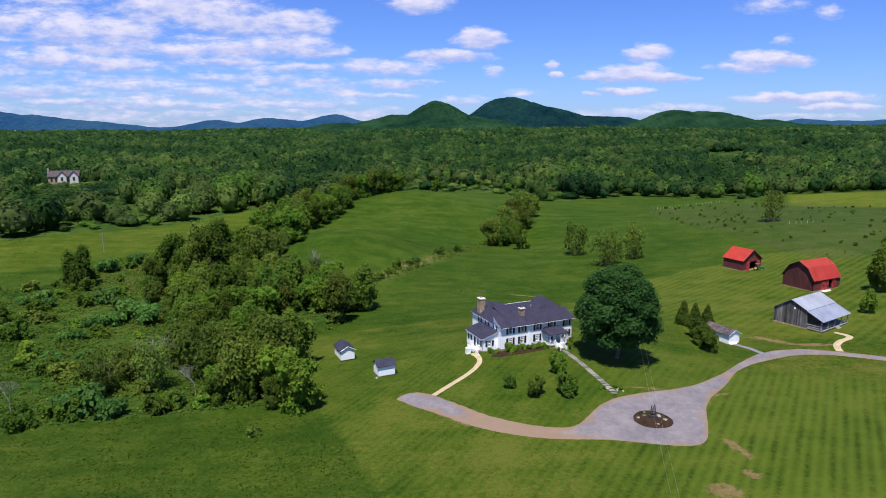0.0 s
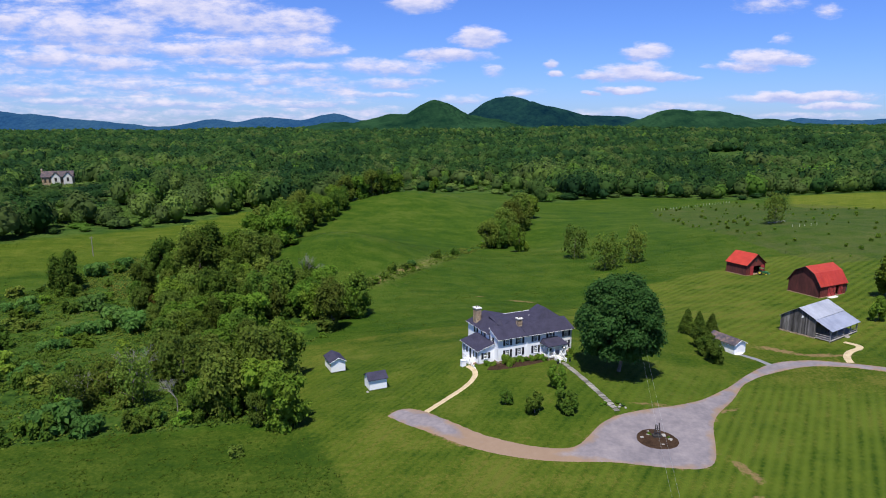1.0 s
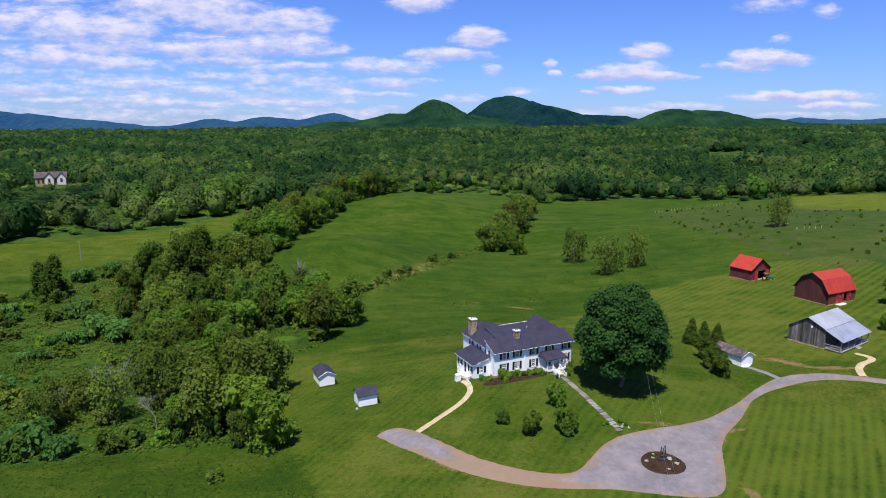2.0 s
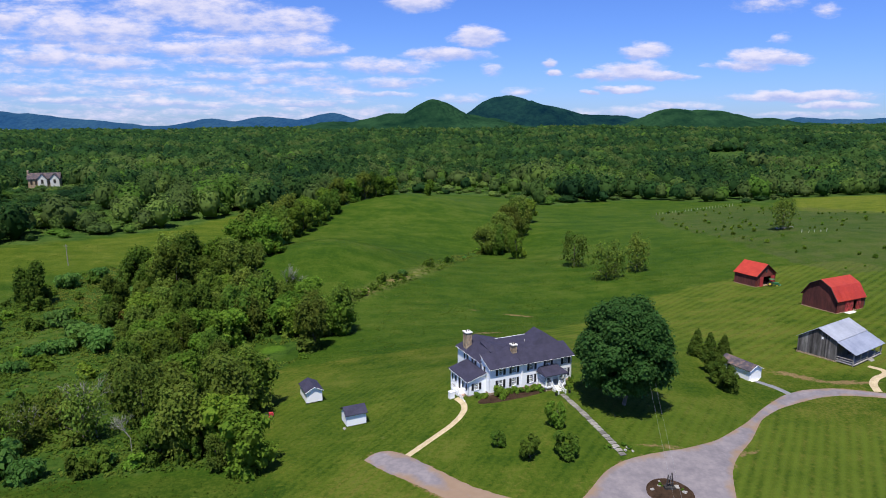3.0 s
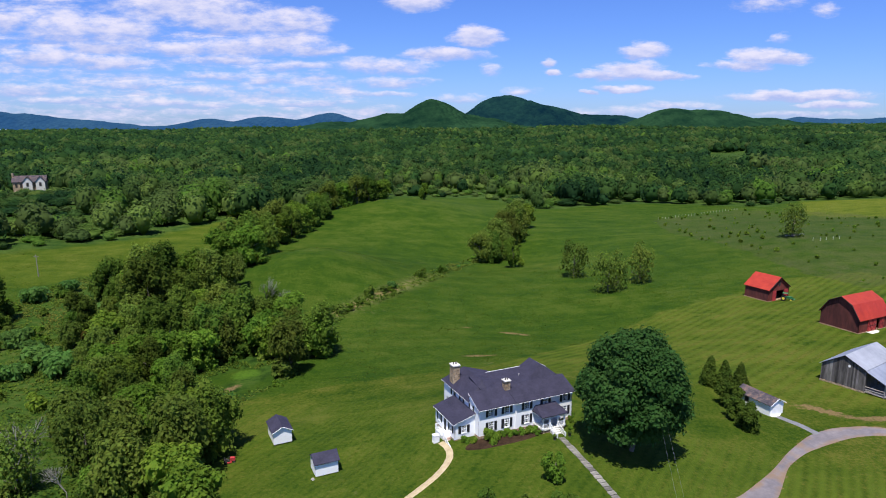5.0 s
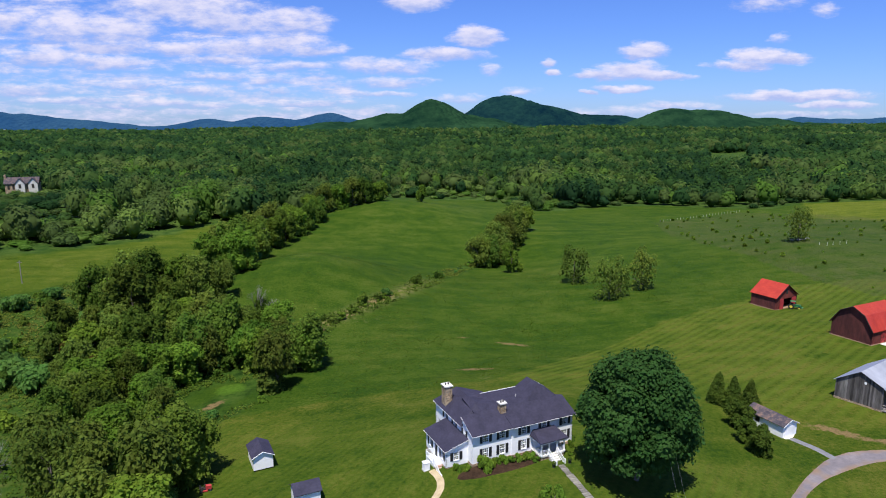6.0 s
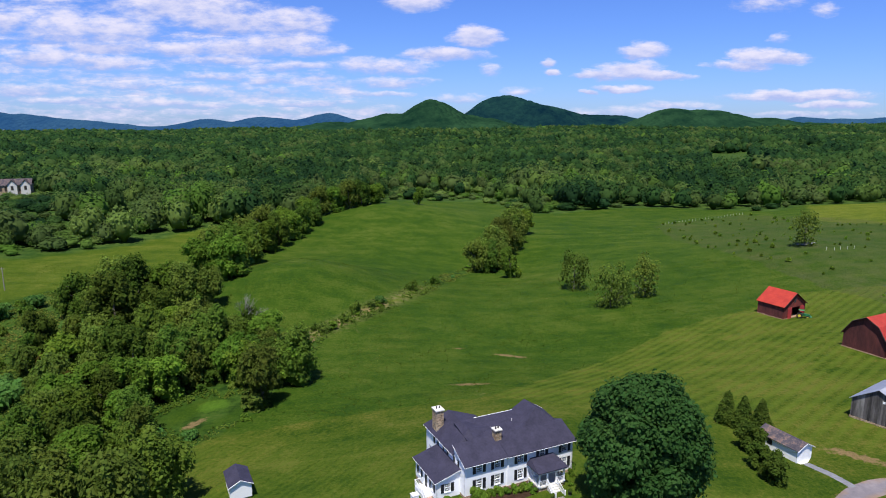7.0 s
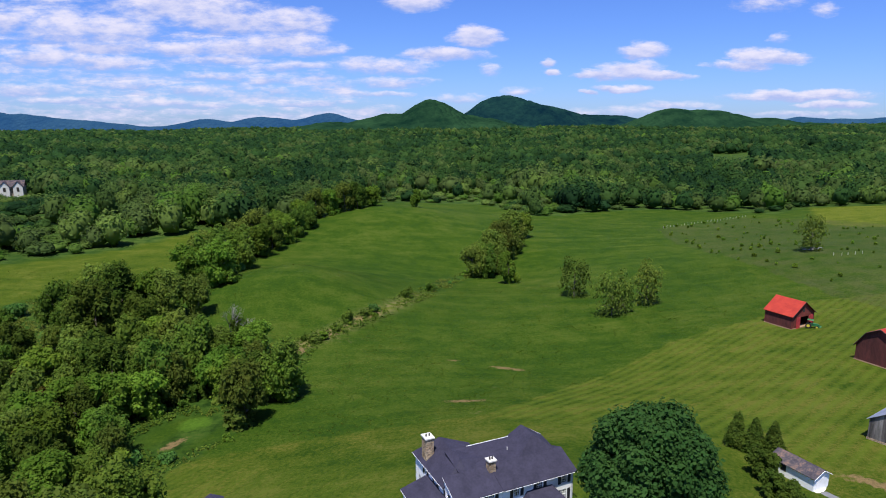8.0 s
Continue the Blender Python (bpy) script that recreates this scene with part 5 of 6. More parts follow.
def build_house():
    H = thing("farmhouse", pose(11.9, 123.9, 0, 0, 0, 24.7), "long white two-storey farmhouse with dark roofs and black shutters", "house")
    E, T = 5.05, 0.25
    L, split = 17.3, 6.5
    # front wall: the east part stands 0.15 m proud
    w, hu, hl = .95, 1.35, 1.5
    west_lo, west_up = [1.7, 4.5], [1.7, 4.5]
    east_lo, east_up = [8.1, 15.4], [8.1, 11.6, 15.4]
    holes_w = [(x - .0, 1.0, x + w, 1.0 + hl) for x in west_lo] + [(x, 3.4, x + w, 3.4 + hu) for x in west_up]
    wall = part("wall", holed_wall(split, E, T, holes_w), SIDING, H)
    wall.location = (0, .1, 0)
    holes_e = [(x - split, 1.0, x - split + w, 1.0 + hl) for x in east_lo] + [(x - split, 3.4, x - split + w, 3.4 + hu) for x in east_up] + [(11.45 - split, .75, 12.65 - split, 3.0)]
    wall = part("wall", holed_wall(L - split, E, T, holes_e), SIDING, H)
    wall.location = (split, -.05, 0)
    for x in west_lo:
        window(H, pose(x, .1, 1.0), w, hl)
    for x in west_up:
        window(H, pose(x, .1, 3.4), w, hu)
    for x in east_lo:
        window(H, pose(x, -.05, 1.0), w, hl)
    for x in east_up:
        window(H, pose(x, -.05, 3.4), w, hu)
    # east gable end
    g = holed_wall(6.6, E, T, [(2.6, 1.0, 3.5, 2.5), (2.6, 3.4, 3.5, 4.75)], [(0, E), (6.6, E), (3.3, 6.4)])
    ob = part("wall", g, SIDING, H)
    ob.matrix_basis = pose(L, -.05, 0, 0, 0, 90)
    for z, h in ((1.0, 1.5), (3.4, 1.35)):
        window(H, pose(L, 2.55, z, 0, 0, 90), .9, h)
    # west side: front gable end above, long rear side behind
    g = holed_wall(12.7, E, T, [(3.2, 3.5, 4.0, 4.7), (6.4, 3.5, 7.2, 4.7), (10.0, 3.5, 10.8, 4.7), (1.0, 1.0, 1.7, 2.4)], [(9.1, E), (12.7, E), (12.7, E + .02), (10.0, 6.35)])
    ob = part("wall", g, SIDING, H)
    ob.matrix_basis = pose(0, 12.85, 0, 0, 0, -90)
    for y in (8.65, 5.45, 2.05):
        window(H, pose(0, y + 1.0, 3.5, 0, 0, -90), .8, 1.2)
    # rear walls
    for x0, y, x1 in ((0, 12.85, 6.2), (6.2, 11.0, 10.8), (10.8, 10.4, L)):
        part("wall", Mesh().box(x0, y - T, 0, x1, y, E), SIDING, H)
    for x, y0, y1 in ((6.2, 11.0, 12.85), (L, 6.5, 10.4)):
        part("wall", Mesh().box(x - T, y0, 0, x, y1, E), SIDING, H)
    # roofs
    o = .38
    zr = 6.55
    slab(H, "roof", [(-.3, -.45, E - .06), (6.35, -.45, E - .06), (6.35, 3.3, zr), (-.3, 3.3, zr)], SHINGLE)
    slab(H, "roof", [(6.35, -.6, E - .03), (L + .3, -.6, E - .03), (L + .3, 3.3, zr + .03), (6.35, 3.3, zr + .03)], SHINGLE)
    slab(H, "roof", [(13.0, 3.3, zr + .03), (L + .3, 3.3, zr + .03), (L + .3, 7.0, E + .1), (13.0, 7.0, E + .1)], SHINGLE)
    # middle rear slope up to the back ridge
    slab(H, "roof", [(2.0, 3.3, zr), (13.5, 3.3, zr), (13.5, 7.6, 7.35), (2.0, 7.6, 7.35)], SHINGLE)
    slab(H, "roof", [(5.2, 7.6, 7.35), (13.5, 7.6, 7.35), (13.5, 11.3, E), (5.2, 11.3, E)], SHINGLE)
    # west rear block: ridge from front to back, hipped at the back
    slab(H, "roof", [(-.35, 3.2, E), (2.95, 4.8, 7.45), (2.95, 11.4, 7.45), (-.35, 13.2, E)][::-1], SHINGLE)
    slab(H, "roof", [(-.35, 3.2, E), (2.95, 3.3, zr + .02), (2.95, 4.8, 7.45)], SHINGLE)
    slab(H, "roof", [(2.95, 3.3, zr + .02), (6.3, 4.8, 6.85), (2.95, 4.8, 7.45)], SHINGLE)
    slab(H, "roof", [(2.95, 4.8, 7.45), (6.3, 4.8, 6.85), (6.3, 9.0, 7.0), (6.3, 13.2, 5.1), (2.95, 11.4, 7.45)][::-1], SHINGLE)
    slab(H, "roof", [(-.35, 13.2, E), (2.95, 11.4, 7.45), (6.3, 13.2, E)][::-1], SHINGLE)
    # east rear block: a cross roof rising to a peak behind the front ridge
    slab(H, "roof", [(10.9, 3.4, zr), (14.2, 5.2, 8.3), (14.2, 8.3, 8.3), (10.9, 8.3, 6.5)][::-1], SHINGLE)
    slab(H, "roof", [(14.2, 5.2, 8.3), (16.6, 3.5, 6.6), (17.6, 8.3, 6.1), (14.2, 8.3, 8.3)][::-1], SHINGLE)
    slab(H, "roof", [(10.9, 3.4, zr), (16.6, 3.4, zr), (14.2, 5.2, 8.3)], SHINGLE)
    part("wall", Mesh().prism([(10.9, 8.2, E), (17.4, 8.2, E), (17.4, 8.2, 6.1), (14.2, 8.2, 8.15), (10.9, 8.2, 6.4)], (0, -.2, 0)), SIDING, H)
    # white eaves boards and rakes
    def board(a, b, r=.028):
        part("fascia", Mesh().tube(a, b, r, n=4), WHITE, H)
    board((-.3, -.47, E - .16), (6.35, -.47, E - .16)), board((6.35, -.62, E - .13), (L + .3, -.62, E - .13))
    board((-.3, -.45, E - .16), (-.3, 3.3, zr - .1)), board((L + .32, -.6, E - .13), (L + .32, 3.3, zr - .05))
    board((-.37, 3.2, E - .1), (-.37, 13.2, E - .1)), board((14.2, 8.32, 8.25), (17.6, 8.32, 6.1)), board((5.2, 7.6, 7.36), (11.7, 7.6, 7.36), .04), board((6.5, .0, 0.2), (6.5, .0, E), .05)
    # chimneys
    def chimney(x, y, w, d, z0, z1):
        c = Mesh().box(x - w / 2, y - d / 2, z0, x + w / 2, y + d / 2, z1)
        ch = part("chimney", c, STONE, H, "rough field stone chimney")
        part("cap", Mesh().box(x - w / 2 - .12, y - d / 2 - .12, z1, x + w / 2 + .12, y + d / 2 + .12, z1 + .16), CONCRETE, ch)
        for dx in (-.2, .2):
            part("flue", Mesh().tube((x + dx * w, y, z1 + .15), (x + dx * w, y, z1 + .5), .14, .11, 8), STEEL, ch)
    chimney(.72, 10.2, 1.15, 1.45, 4.6, 8.5)
    chimney(6.3, 2.7, .95, .95, 5.5, 7.6)
    part("vent_pipe", Mesh().tube((10.2, 5.2, 6.6), (10.2, 5.2, 7.3), .06), CONCRETE, H)
    part("foundation", Mesh().box(-.02, .13, -1.2, L - .02, 12.7, .35), STONE, H)
    # west wing, one storey with a lean-to roof
    x0, y0, y1 = -3.55, 1.5, 8.6
    ob = part("wall", holed_wall(3.55, 2.55, .2, [(1.2, .85, 2.1, 2.1)], [(0, 2.55), (3.55, 2.55), (3.55, 3.68), (0, 2.62)]), SIDING, H)
    ob.location = (x0, y0, 0)
    window(H, pose(x0 + 1.2, y0, .85), .9, 1.25)
    ob = part("wall", holed_wall(7.1, 2.6, .2, [(1.2, .85, 2.0, 2.1), (3.2, .1, 4.1, 2.2), (5.4, .85, 6.2, 2.1)]), SIDING, H)
    ob.matrix_basis = pose(x0, y1, 0, 0, 0, -90)
    for k in (1.2, 5.4):
        window(H, pose(x0, y1 - k, .85, 0, 0, -90), .8, 1.25)
    part("door", Mesh().box(x0 + .06, y1 - 4.1, .1, x0 + .12, y1 - 3.2, 2.2), BLACK, H, "dark side door")
    part("wall", Mesh().box(x0, y1 - .2, 0, 0, y1, 2.6), SIDING, H)
    slab(H, "roof", [(x0 - .32, y0 - .3, 2.68), (.0, y0 - .3, 3.85), (.0, y1 + .3, 3.85), (x0 - .32, y1 + .3, 2.68)], SHINGLE)
    board((x0 - .34, y0 - .32, 2.58), (x0 - .34, y1 + .3, 2.58)), board((x0 - .34, y0 - .32, 2.6), (0, y0 - .32, 3.77))
    part("foundation", Mesh().box(x0 + .03, y0 + .03, -1.5, 0, y1, .12), STONE, H)
    # side landing and brick steps towards the garden path
    part("landing", Mesh().box(x0 - 1.25, 2.9, -1.2, x0 - .02, 5.9, .05), WHITE, H)
    for k in range(8):
        part("step", Mesh().box(x0 - 1.2, 2.9 - .32 * (k + 1), -2.0, x0 - .02, 2.9 - .32 * k, .05 - .17 * (k + 1)).box(x0 - 1.2, 2.9 - .32 * (k + 1) - .03, .01 - .17 * (k + 1), x0 - .02, 2.9 - .32 * (k + 1), .05 - .17 * (k + 1)), BRICK_STEP, H, "brick tread" if k == 0 else "")
    for xx in (x0 - 1.25,):
        r = Mesh()
        rail(r, (xx, 2.9, .05), (xx, .3, -1.25), .95)
        for yy, zz in ((2.9, 0), (.3, -1.25)):
            r.box(xx - .07, yy - .07, zz - .3, xx + .07, yy + .07, zz + 1.15)
        part("railing", r, WHITE, H, "white baluster railing")
    r = Mesh()
    rail(r, (x0 - 1.25, 2.9, .05), (x0 - 1.25, 5.9, .05), .95)
    rail(r, (x0 - 1.25, 5.9, .05), (x0, 5.9, .05), .95)
    part("railing", r, WHITE, H)
    # front porch
    px0, px1, py = 9.9, 14.1, -2.75
    part("porch_floor", Mesh().box(px0, py, .5, px1, -.05, .7), CONCRETE, H)
    part("porch_base", Mesh().box(px0 + .1, py + .1, -.5, px1 - .1, -.05, .5), STONE, H)
    slab(H, "porch_roof", [(px0 - .35, py - .35, 3.0), (px1 + .35, py - .35, 3.0), (px1 - .2, -.06, 3.75), (px0 + .2, -.06, 3.75)], SHINGLE, .14)
    slab(H, "porch_roof", [(px0 - .35, py - .35, 3.0), (px0 + .2, -.06, 3.75), (px0 - .35, -.06, 3.0)], SHINGLE, .14)
    slab(H, "porch_roof", [(px1 + .35, py - .35, 3.0), (px1 + .35, -.06, 3.0), (px1 - .2, -.06, 3.75)], SHINGLE, .14)
    part("porch_beam", Mesh().box(px0 - .2, py - .2, 2.65, px1 + .2, py + .02, 2.86).box(px0 - .2, py, 2.65, px0, -.06, 2.86).box(px1, py, 2.65, px1 + .2, -.06, 2.86), WHITE, H)
    for x in (px0 + .1, px0 + 1.35, px1 - 1.35, px1 - .1):
        part("post", Mesh().box(x - .1, py, .7, x + .1, py + .2, 2.66).box(x - .15, py - .05, .7, x + .15, py + .25, .95), WHITE, H)
    for a, b in (((px0 + .1, py + .1, .7), (px0 + 1.35, py + .1, .7)), ((px1 - 1.35, py + .1, .7), (px1 - .1, py + .1, .7)), ((px0 + .1, py + .1, .7), (px0 + .1, -.1, .7)), ((px1 - .1, py + .1, .7), (px1 - .1, -.1, .7))):
        r = Mesh()
        rail(r, a, b, .85)
        part("railing", r, WHITE, H)
    for k in range(6):
        part("step", Mesh().box(px0 + 1.35, py - .34 * (k + 1), -.9, px1 - 1.35, py - .34 * k, .7 - .18 * (k + 1)), CONCRETE, H)
    for x in (px0 + 1.35, px1 - 1.35):
        r = Mesh()
        rail(r, (x, py, .7), (x, py - 2.0, -.4), .95)
        r.box(x - .08, py - 2.1, -.7, x + .08, py - 1.95, .75)
        part("railing", r, WHITE, H)
    d = part("door", Mesh().box(11.55, .06, .75, 12.55, .12, 2.9), BLACK, H, "black panelled front door")
    part("handle", Mesh().box(12.4, .0, 1.7, 12.46, .07, 1.85), STEEL, d)
    # field stone showing below the siding
    for x0_, y0_, x1_ in ((-.04, .04, 6.46), (6.46, -.11, 9.9), (14.1, -.11, L + .06)):
        part("foundation", Mesh().box(x0_, y0_, -1.0, x1_, y0_ + .3, .42), STONE, H, "field stone footing")
    part("foundation", Mesh().box(L - .2, -.11, -1.0, L + .06, 10.4, .42), STONE, H)
    part("floor_slab", Mesh().box(.3, .4, .3, L - .3, 12.3, .36), DARK_IN, H)
    part("ceiling_slab", Mesh().box(.3, .4, 2.9, L - .3, 10.2, 3.0), DARK_IN, H)
    return H


house = build_house()


def gable_shed(name, m, w, d, eave, ridge, wall, roof, label, category="shed", group="", along="y", over=.25, base=None, skirt=0.0):
    """A small building on its corner: gable ends face along y, or along x."""
    s = thing(name, m, label, category, group)
    t = .12
    if along == "y":
        for y in (0, d - t):
            part("wall", Mesh().prism([(0, y, skirt), (w, y, skirt), (w, y, eave), (w / 2, y, ridge), (0, y, eave)], (0, t, 0)), wall, s)
        for x in (0, w - t):
            part("wall", Mesh().box(x, t, skirt, x + t, d - t, eave), wall, s)
        q = over * (ridge - eave) / (w / 2)
        for a, b in ((-over, w / 2), (w + over, w / 2)):
            slab(s, "roof", [(a, -over, eave - q + .12), (b, -over, ridge + .12), (b, d + over, ridge + .12), (a, d + over, eave - q + .12)], roof, .1)
            tr = Mesh().tube((a, -over - .02, eave - q + .03), (b, -over - .02, ridge + .03), .05, n=4)
            part("rake", tr, WHITE if wall is SIDING else TIMBER, s)
    else:
        for x in (0, w - t):
            part("wall", Mesh().prism([(x, 0, skirt), (x, d, skirt), (x, d, eave), (x, d / 2, ridge), (x, 0, eave)], (t, 0, 0)), wall, s)
        for y in (0, d - t):
            part("wall", Mesh().box(t, y, skirt, w - t, y + t, eave), wall, s)
        q = over * (ridge - eave) / (d / 2)
        for a, b in ((-over, d / 2), (d + over, d / 2)):
            slab(s, "roof", [(-over, a, eave - q + .12), (w + over, a, eave - q + .12), (w + over, b, ridge + .12), (-over, b, ridge + .12)], roof, .1)
    if skirt:
        for k in range(3):
            part("block", Mesh().box(.1 + (w - .4) * k / 2, .02, -.6, .3 + (w - .4) * k / 2, d - .02, skirt), DARK_IN, s)
    return s


gable_shed("storage_shed", pose(-22.2, 131.6, -5.25, 0, 0, 26), 3.1, 4.7, 2.45, 3.25, SIDING, SHINGLE, "white storage shed with a dark gable roof, on the lawn", group="white storage sheds", skirt=.25)
gable_shed("storage_shed", pose(-12.8, 119.6, -3.95, 0, 0, 25), 3.5, 3.0, 2.3, 3.2, SIDING, SHINGLE, "white storage shed with its dark roof eave towards the drive", group="white storage sheds", along="x", skirt=.25)
g = gable_shed("garage", pose(65.9, 140.4, -4.4, 0, 0, 25), 3.5, 7.2, 2.25, 3.15, SIDING, SHINGLE_OLD, "small long white garage with a worn shingle roof", "garage", over=.3)
part("window", Mesh().box(-.03, 4.6, .9, .02, 5.5, 1.9), DARK_IN, g, "dark window")
part("apron", Mesh().box(.2, -1.3, -.3, 3.3, -.02, .06), CONCRETE, g)
part("garage_door", Mesh().box(.5, -.04, .05, 3.0, -.005, 2.0), WHITE, g)


def build_red_barn_small():
    b = thing("red_barn", pose(105.9, 220.1, -6.0, 0, 0, 27), "small red barn with bright red roof and open door", "barn", "red barns")
    w, d, e, r = 9.6, 8.2, 3.9, 7.3
    front = holed_wall(w, e, .2, [(3.6, 0, 7.2, 3.2)], [(0, e), (w, e), (w / 2, r)])
    part("wall", front, RED_WALL, b)
    part("wall", Mesh().prism([(0, d - .2, 0), (w, d - .2, 0), (w, d - .2, e), (w / 2, d - .2, r), (0, d - .2, e)], (0, .2, 0)), RED_WALL, b)
    for x in (0, w - .2):
        part("wall", Mesh().box(x, .2, 0, x + .2, d - .2, e), RED_WALL_Y, b)
    for a in (-.35, w + .35):
        slab(b, "roof", [(a, -.4, e - .1), (w / 2, -.4, r + .15), (w / 2, d + .4, r + .15), (a, d + .4, e - .1)], RED_ROOF, .1)
        part("rake", Mesh().tube((a, -.42, e - .2), (w / 2, -.42, r + .05), .07, n=4), DARK_IN, b)
    part("loft_door", Mesh().box(4.35, -.04, 4.6, 5.2, -.005, 5.9), DARK_IN, b)
    part("barn_door", Mesh().box(7.3, -.12, .1, 8.9, -.04, 3.3), RED_PAINT, b, "red sliding door")
    part("barn_door", Mesh().box(1.9, -.12, .1, 3.5, -.04, 3.3), RED_PAINT, b)
    part("foundation", Mesh().box(-.1, -.1, -.6, w + .1, d + .1, .3), EARTH, b)


def build_red_barn_large():
    b = thing("red_barn", pose(110.2, 184.2, -3.8, 0, 0, 26), "large weathered red barn with a bright red gambrel roof", "barn", "red barns")
    w, d, e, k, r = 12.0, 10.0, 3.7, 6.9, 8.5
    prof = [(0, 0), (d, 0), (d, e), (d - 2, k), (d / 2, r), (2, k), (0, e)]
    for x in (0, w - .2):
        part("wall", Mesh().prism([(x, y, z) for y, z in prof], (.2, 0, 0)), RED_WALL_Y, b)
    part("wall", holed_wall(w, e, .2, [(7.3, .3, 8.5, 2.9)]), RED_WALL, b)
    part("wall", Mesh().box(.2, d - .2, 0, w - .2, d, e), RED_WALL, b)
    for y0, z0, y1, z1 in ((-.35, e - .3, 2, k + .12), (2, k + .12, d / 2, r + .12), (d - 2, k + .12, d / 2, r + .12), (d + .35, e - .3, d - 2, k + .12)):
        slab(b, "roof", [(-.4, y0, z0), (w + .4, y0, z0), (w + .4, y1, z1), (-.4, y1, z1)], RED_ROOF, .1)
    for y0, z0, y1, z1 in ((-.35, e - .35, 2, k), (2, k, d / 2, r), (d - 2, k, d / 2, r), (d + .35, e - .35, d - 2, k)):
        part("rake", Mesh().tube((-.42, y0, z0), (-.42, y1, z1), .09, n=4), DARK_IN, b)
    for x in (3.6, 5.4, 8.7):
        door = part("barn_door", Mesh().box(x, -.1, .2, x + 1.6, -.03, 3.1), RED_PAINT, b, "bright red door with crossed boards")
        for p, q in (((x, -.13, .3), (x + 1.6, -.13, 3.0)), ((x + 1.6, -.13, .3), (x, -.13, 3.0)), ((x, -.13, 1.65), (x + 1.6, -.13, 1.65))):
            part("brace", Mesh().tube(p, q, .06, n=4), RED_WALL, door)
    part("lean_to", Mesh().prism([(w, 1, 0), (w, 1, 3.2), (w + 2.2, 1, 2.2), (w + 2.2, 1, 0)], (0, 4, 0)), GREY_WALL, b, "small dark lean-to")
    slab(b, "lean_to_roof", [(w, .7, 3.35), (w + 2.5, .7, 2.25), (w + 2.5, 5.3, 2.25), (w, 5.3, 3.35)], STEEL, .08)
    part("foundation", Mesh().box(-.15, -.15, -.6, w + .15, d + .15, .2), EARTH, b)
    part("ramp", Mesh().box(3.2, -1.6, -.4, 7.4, -.15, .05), CONCRETE, b)


def build_grey_barn():
    b = thing("grey_barn", pose(90.0, 145.0, -3.3, 0, 0, 34), "weathered grey board barn with a metal roof and an open porch", "barn")
    # x along the front, y to the back; the porch is 3.6 m deep
    w, p, d = 13.0, 3.6, 11.8
    e0, e1, r, e2 = 2.75, 4.6, 6.5, 3.7
    ry = 7.6
    prof = [(p, 0), (d, 0), (d, e2), (ry, r), (p, e1)]
    for x in (0, w - .18):
        part("wall", Mesh().prism([(x, y, z) for y, z in prof], (.18, 0, 0)), GREY_WALL, b)
    part("wall", holed_wall(w, e1, .18, [(5.5, .3, 6.8, 2.4)]), GREY_WALL_X, b).location = (0, p, 0)
    part("wall", Mesh().box(.18, d - .18, 0, w - .18, d, e2), GREY_WALL_X, b)
    rb = random.Random(8)
    y = p
    while y < d - .05:
        q = min(y + rb.uniform(.26, .42), d)

        def top(v):
            return e1 + (r - e1) * (v - p) / (ry - p) if v < ry else r + (e2 - r) * (v - ry) / (d - ry)
        z0 = rb.uniform(.18, .34)
        part("board", Mesh().prism([(-.035, y + .012, z0), (-.035, q - .012, z0), (-.035, q - .012, top(q) - .06), (-.035, y + .012, top(y) - .06)], (.033, 0, 0)), BOARD, b)
        y = q
    part("loft_vent", Mesh().box(-.06, ry - 1.1, 4.3, -.03, ry - .7, 4.75), WHITE, b, "small pale vent")
    slab(b, "roof", [(-.35, p - .1, e1 + .08), (w + .35, p - .1, e1 + .08), (w + .35, ry, r + .12), (-.35, ry, r + .12)], TIN, .06, "pale galvanised roof")
    slab(b, "roof", [(-.35, d + .35, e2 - .1), (-.35, ry, r + .12), (w + .35, ry, r + .12), (w + .35, d + .35, e2 - .1)], TIN_DULL, .06)
    slab(b, "porch_roof", [(-.35, -.35, e0), (w + .35, -.35, e0), (w + .35, p + .05, e1 + .02), (-.35, p + .05, e1 + .02)], TIN_DULL, .06, "blue-grey metal porch roof")
    part("porch_floor", Mesh().box(0, 0, .25, w, p, .4), TIMBER, b)
    for k in range(5):
        part("post", Mesh().box(.05 + (w - .25) * k / 4, .1, -.5, .25 + (w - .25) * k / 4, .3, e0 - .02), TIMBER, b)
    for a, c in (((.1, .2, .4), (w * .5, .2, .4)), ((w * .66, .2, .4), (w - .1, .2, .4)), ((.1, .2, .4), (.1, p, .4))):
        m = Mesh()
        for h in (.45, .95):
            m.tube(Vector(a) + Vector((0, 0, h)), Vector(c) + Vector((0, 0, h)), .07, n=4)
        part("railing", m, TIMBER, b, "grey timber railing")
    part("foundation", Mesh().box(-.1, p - .1, -.7, w + .1, d + .1, .3), STONE, b)
    part("porch_skirt", Mesh().box(0.05, .05, -.6, w - .05, .15, .25), DARK_IN, b)
    for k in range(3):
        part("step", Mesh().box(w * .52, -.35 * (k + 1), -.6, w * .64, -.35 * k, .25 - .18 * k), TIMBER, b)


build_red_barn_small()
build_red_barn_large()
build_grey_barn()


# ---- garden, yard and small things ----
def loc_house(x, y):
    p = house.matrix_basis @ Vector((x, y, 0))
    return p.x, p.y


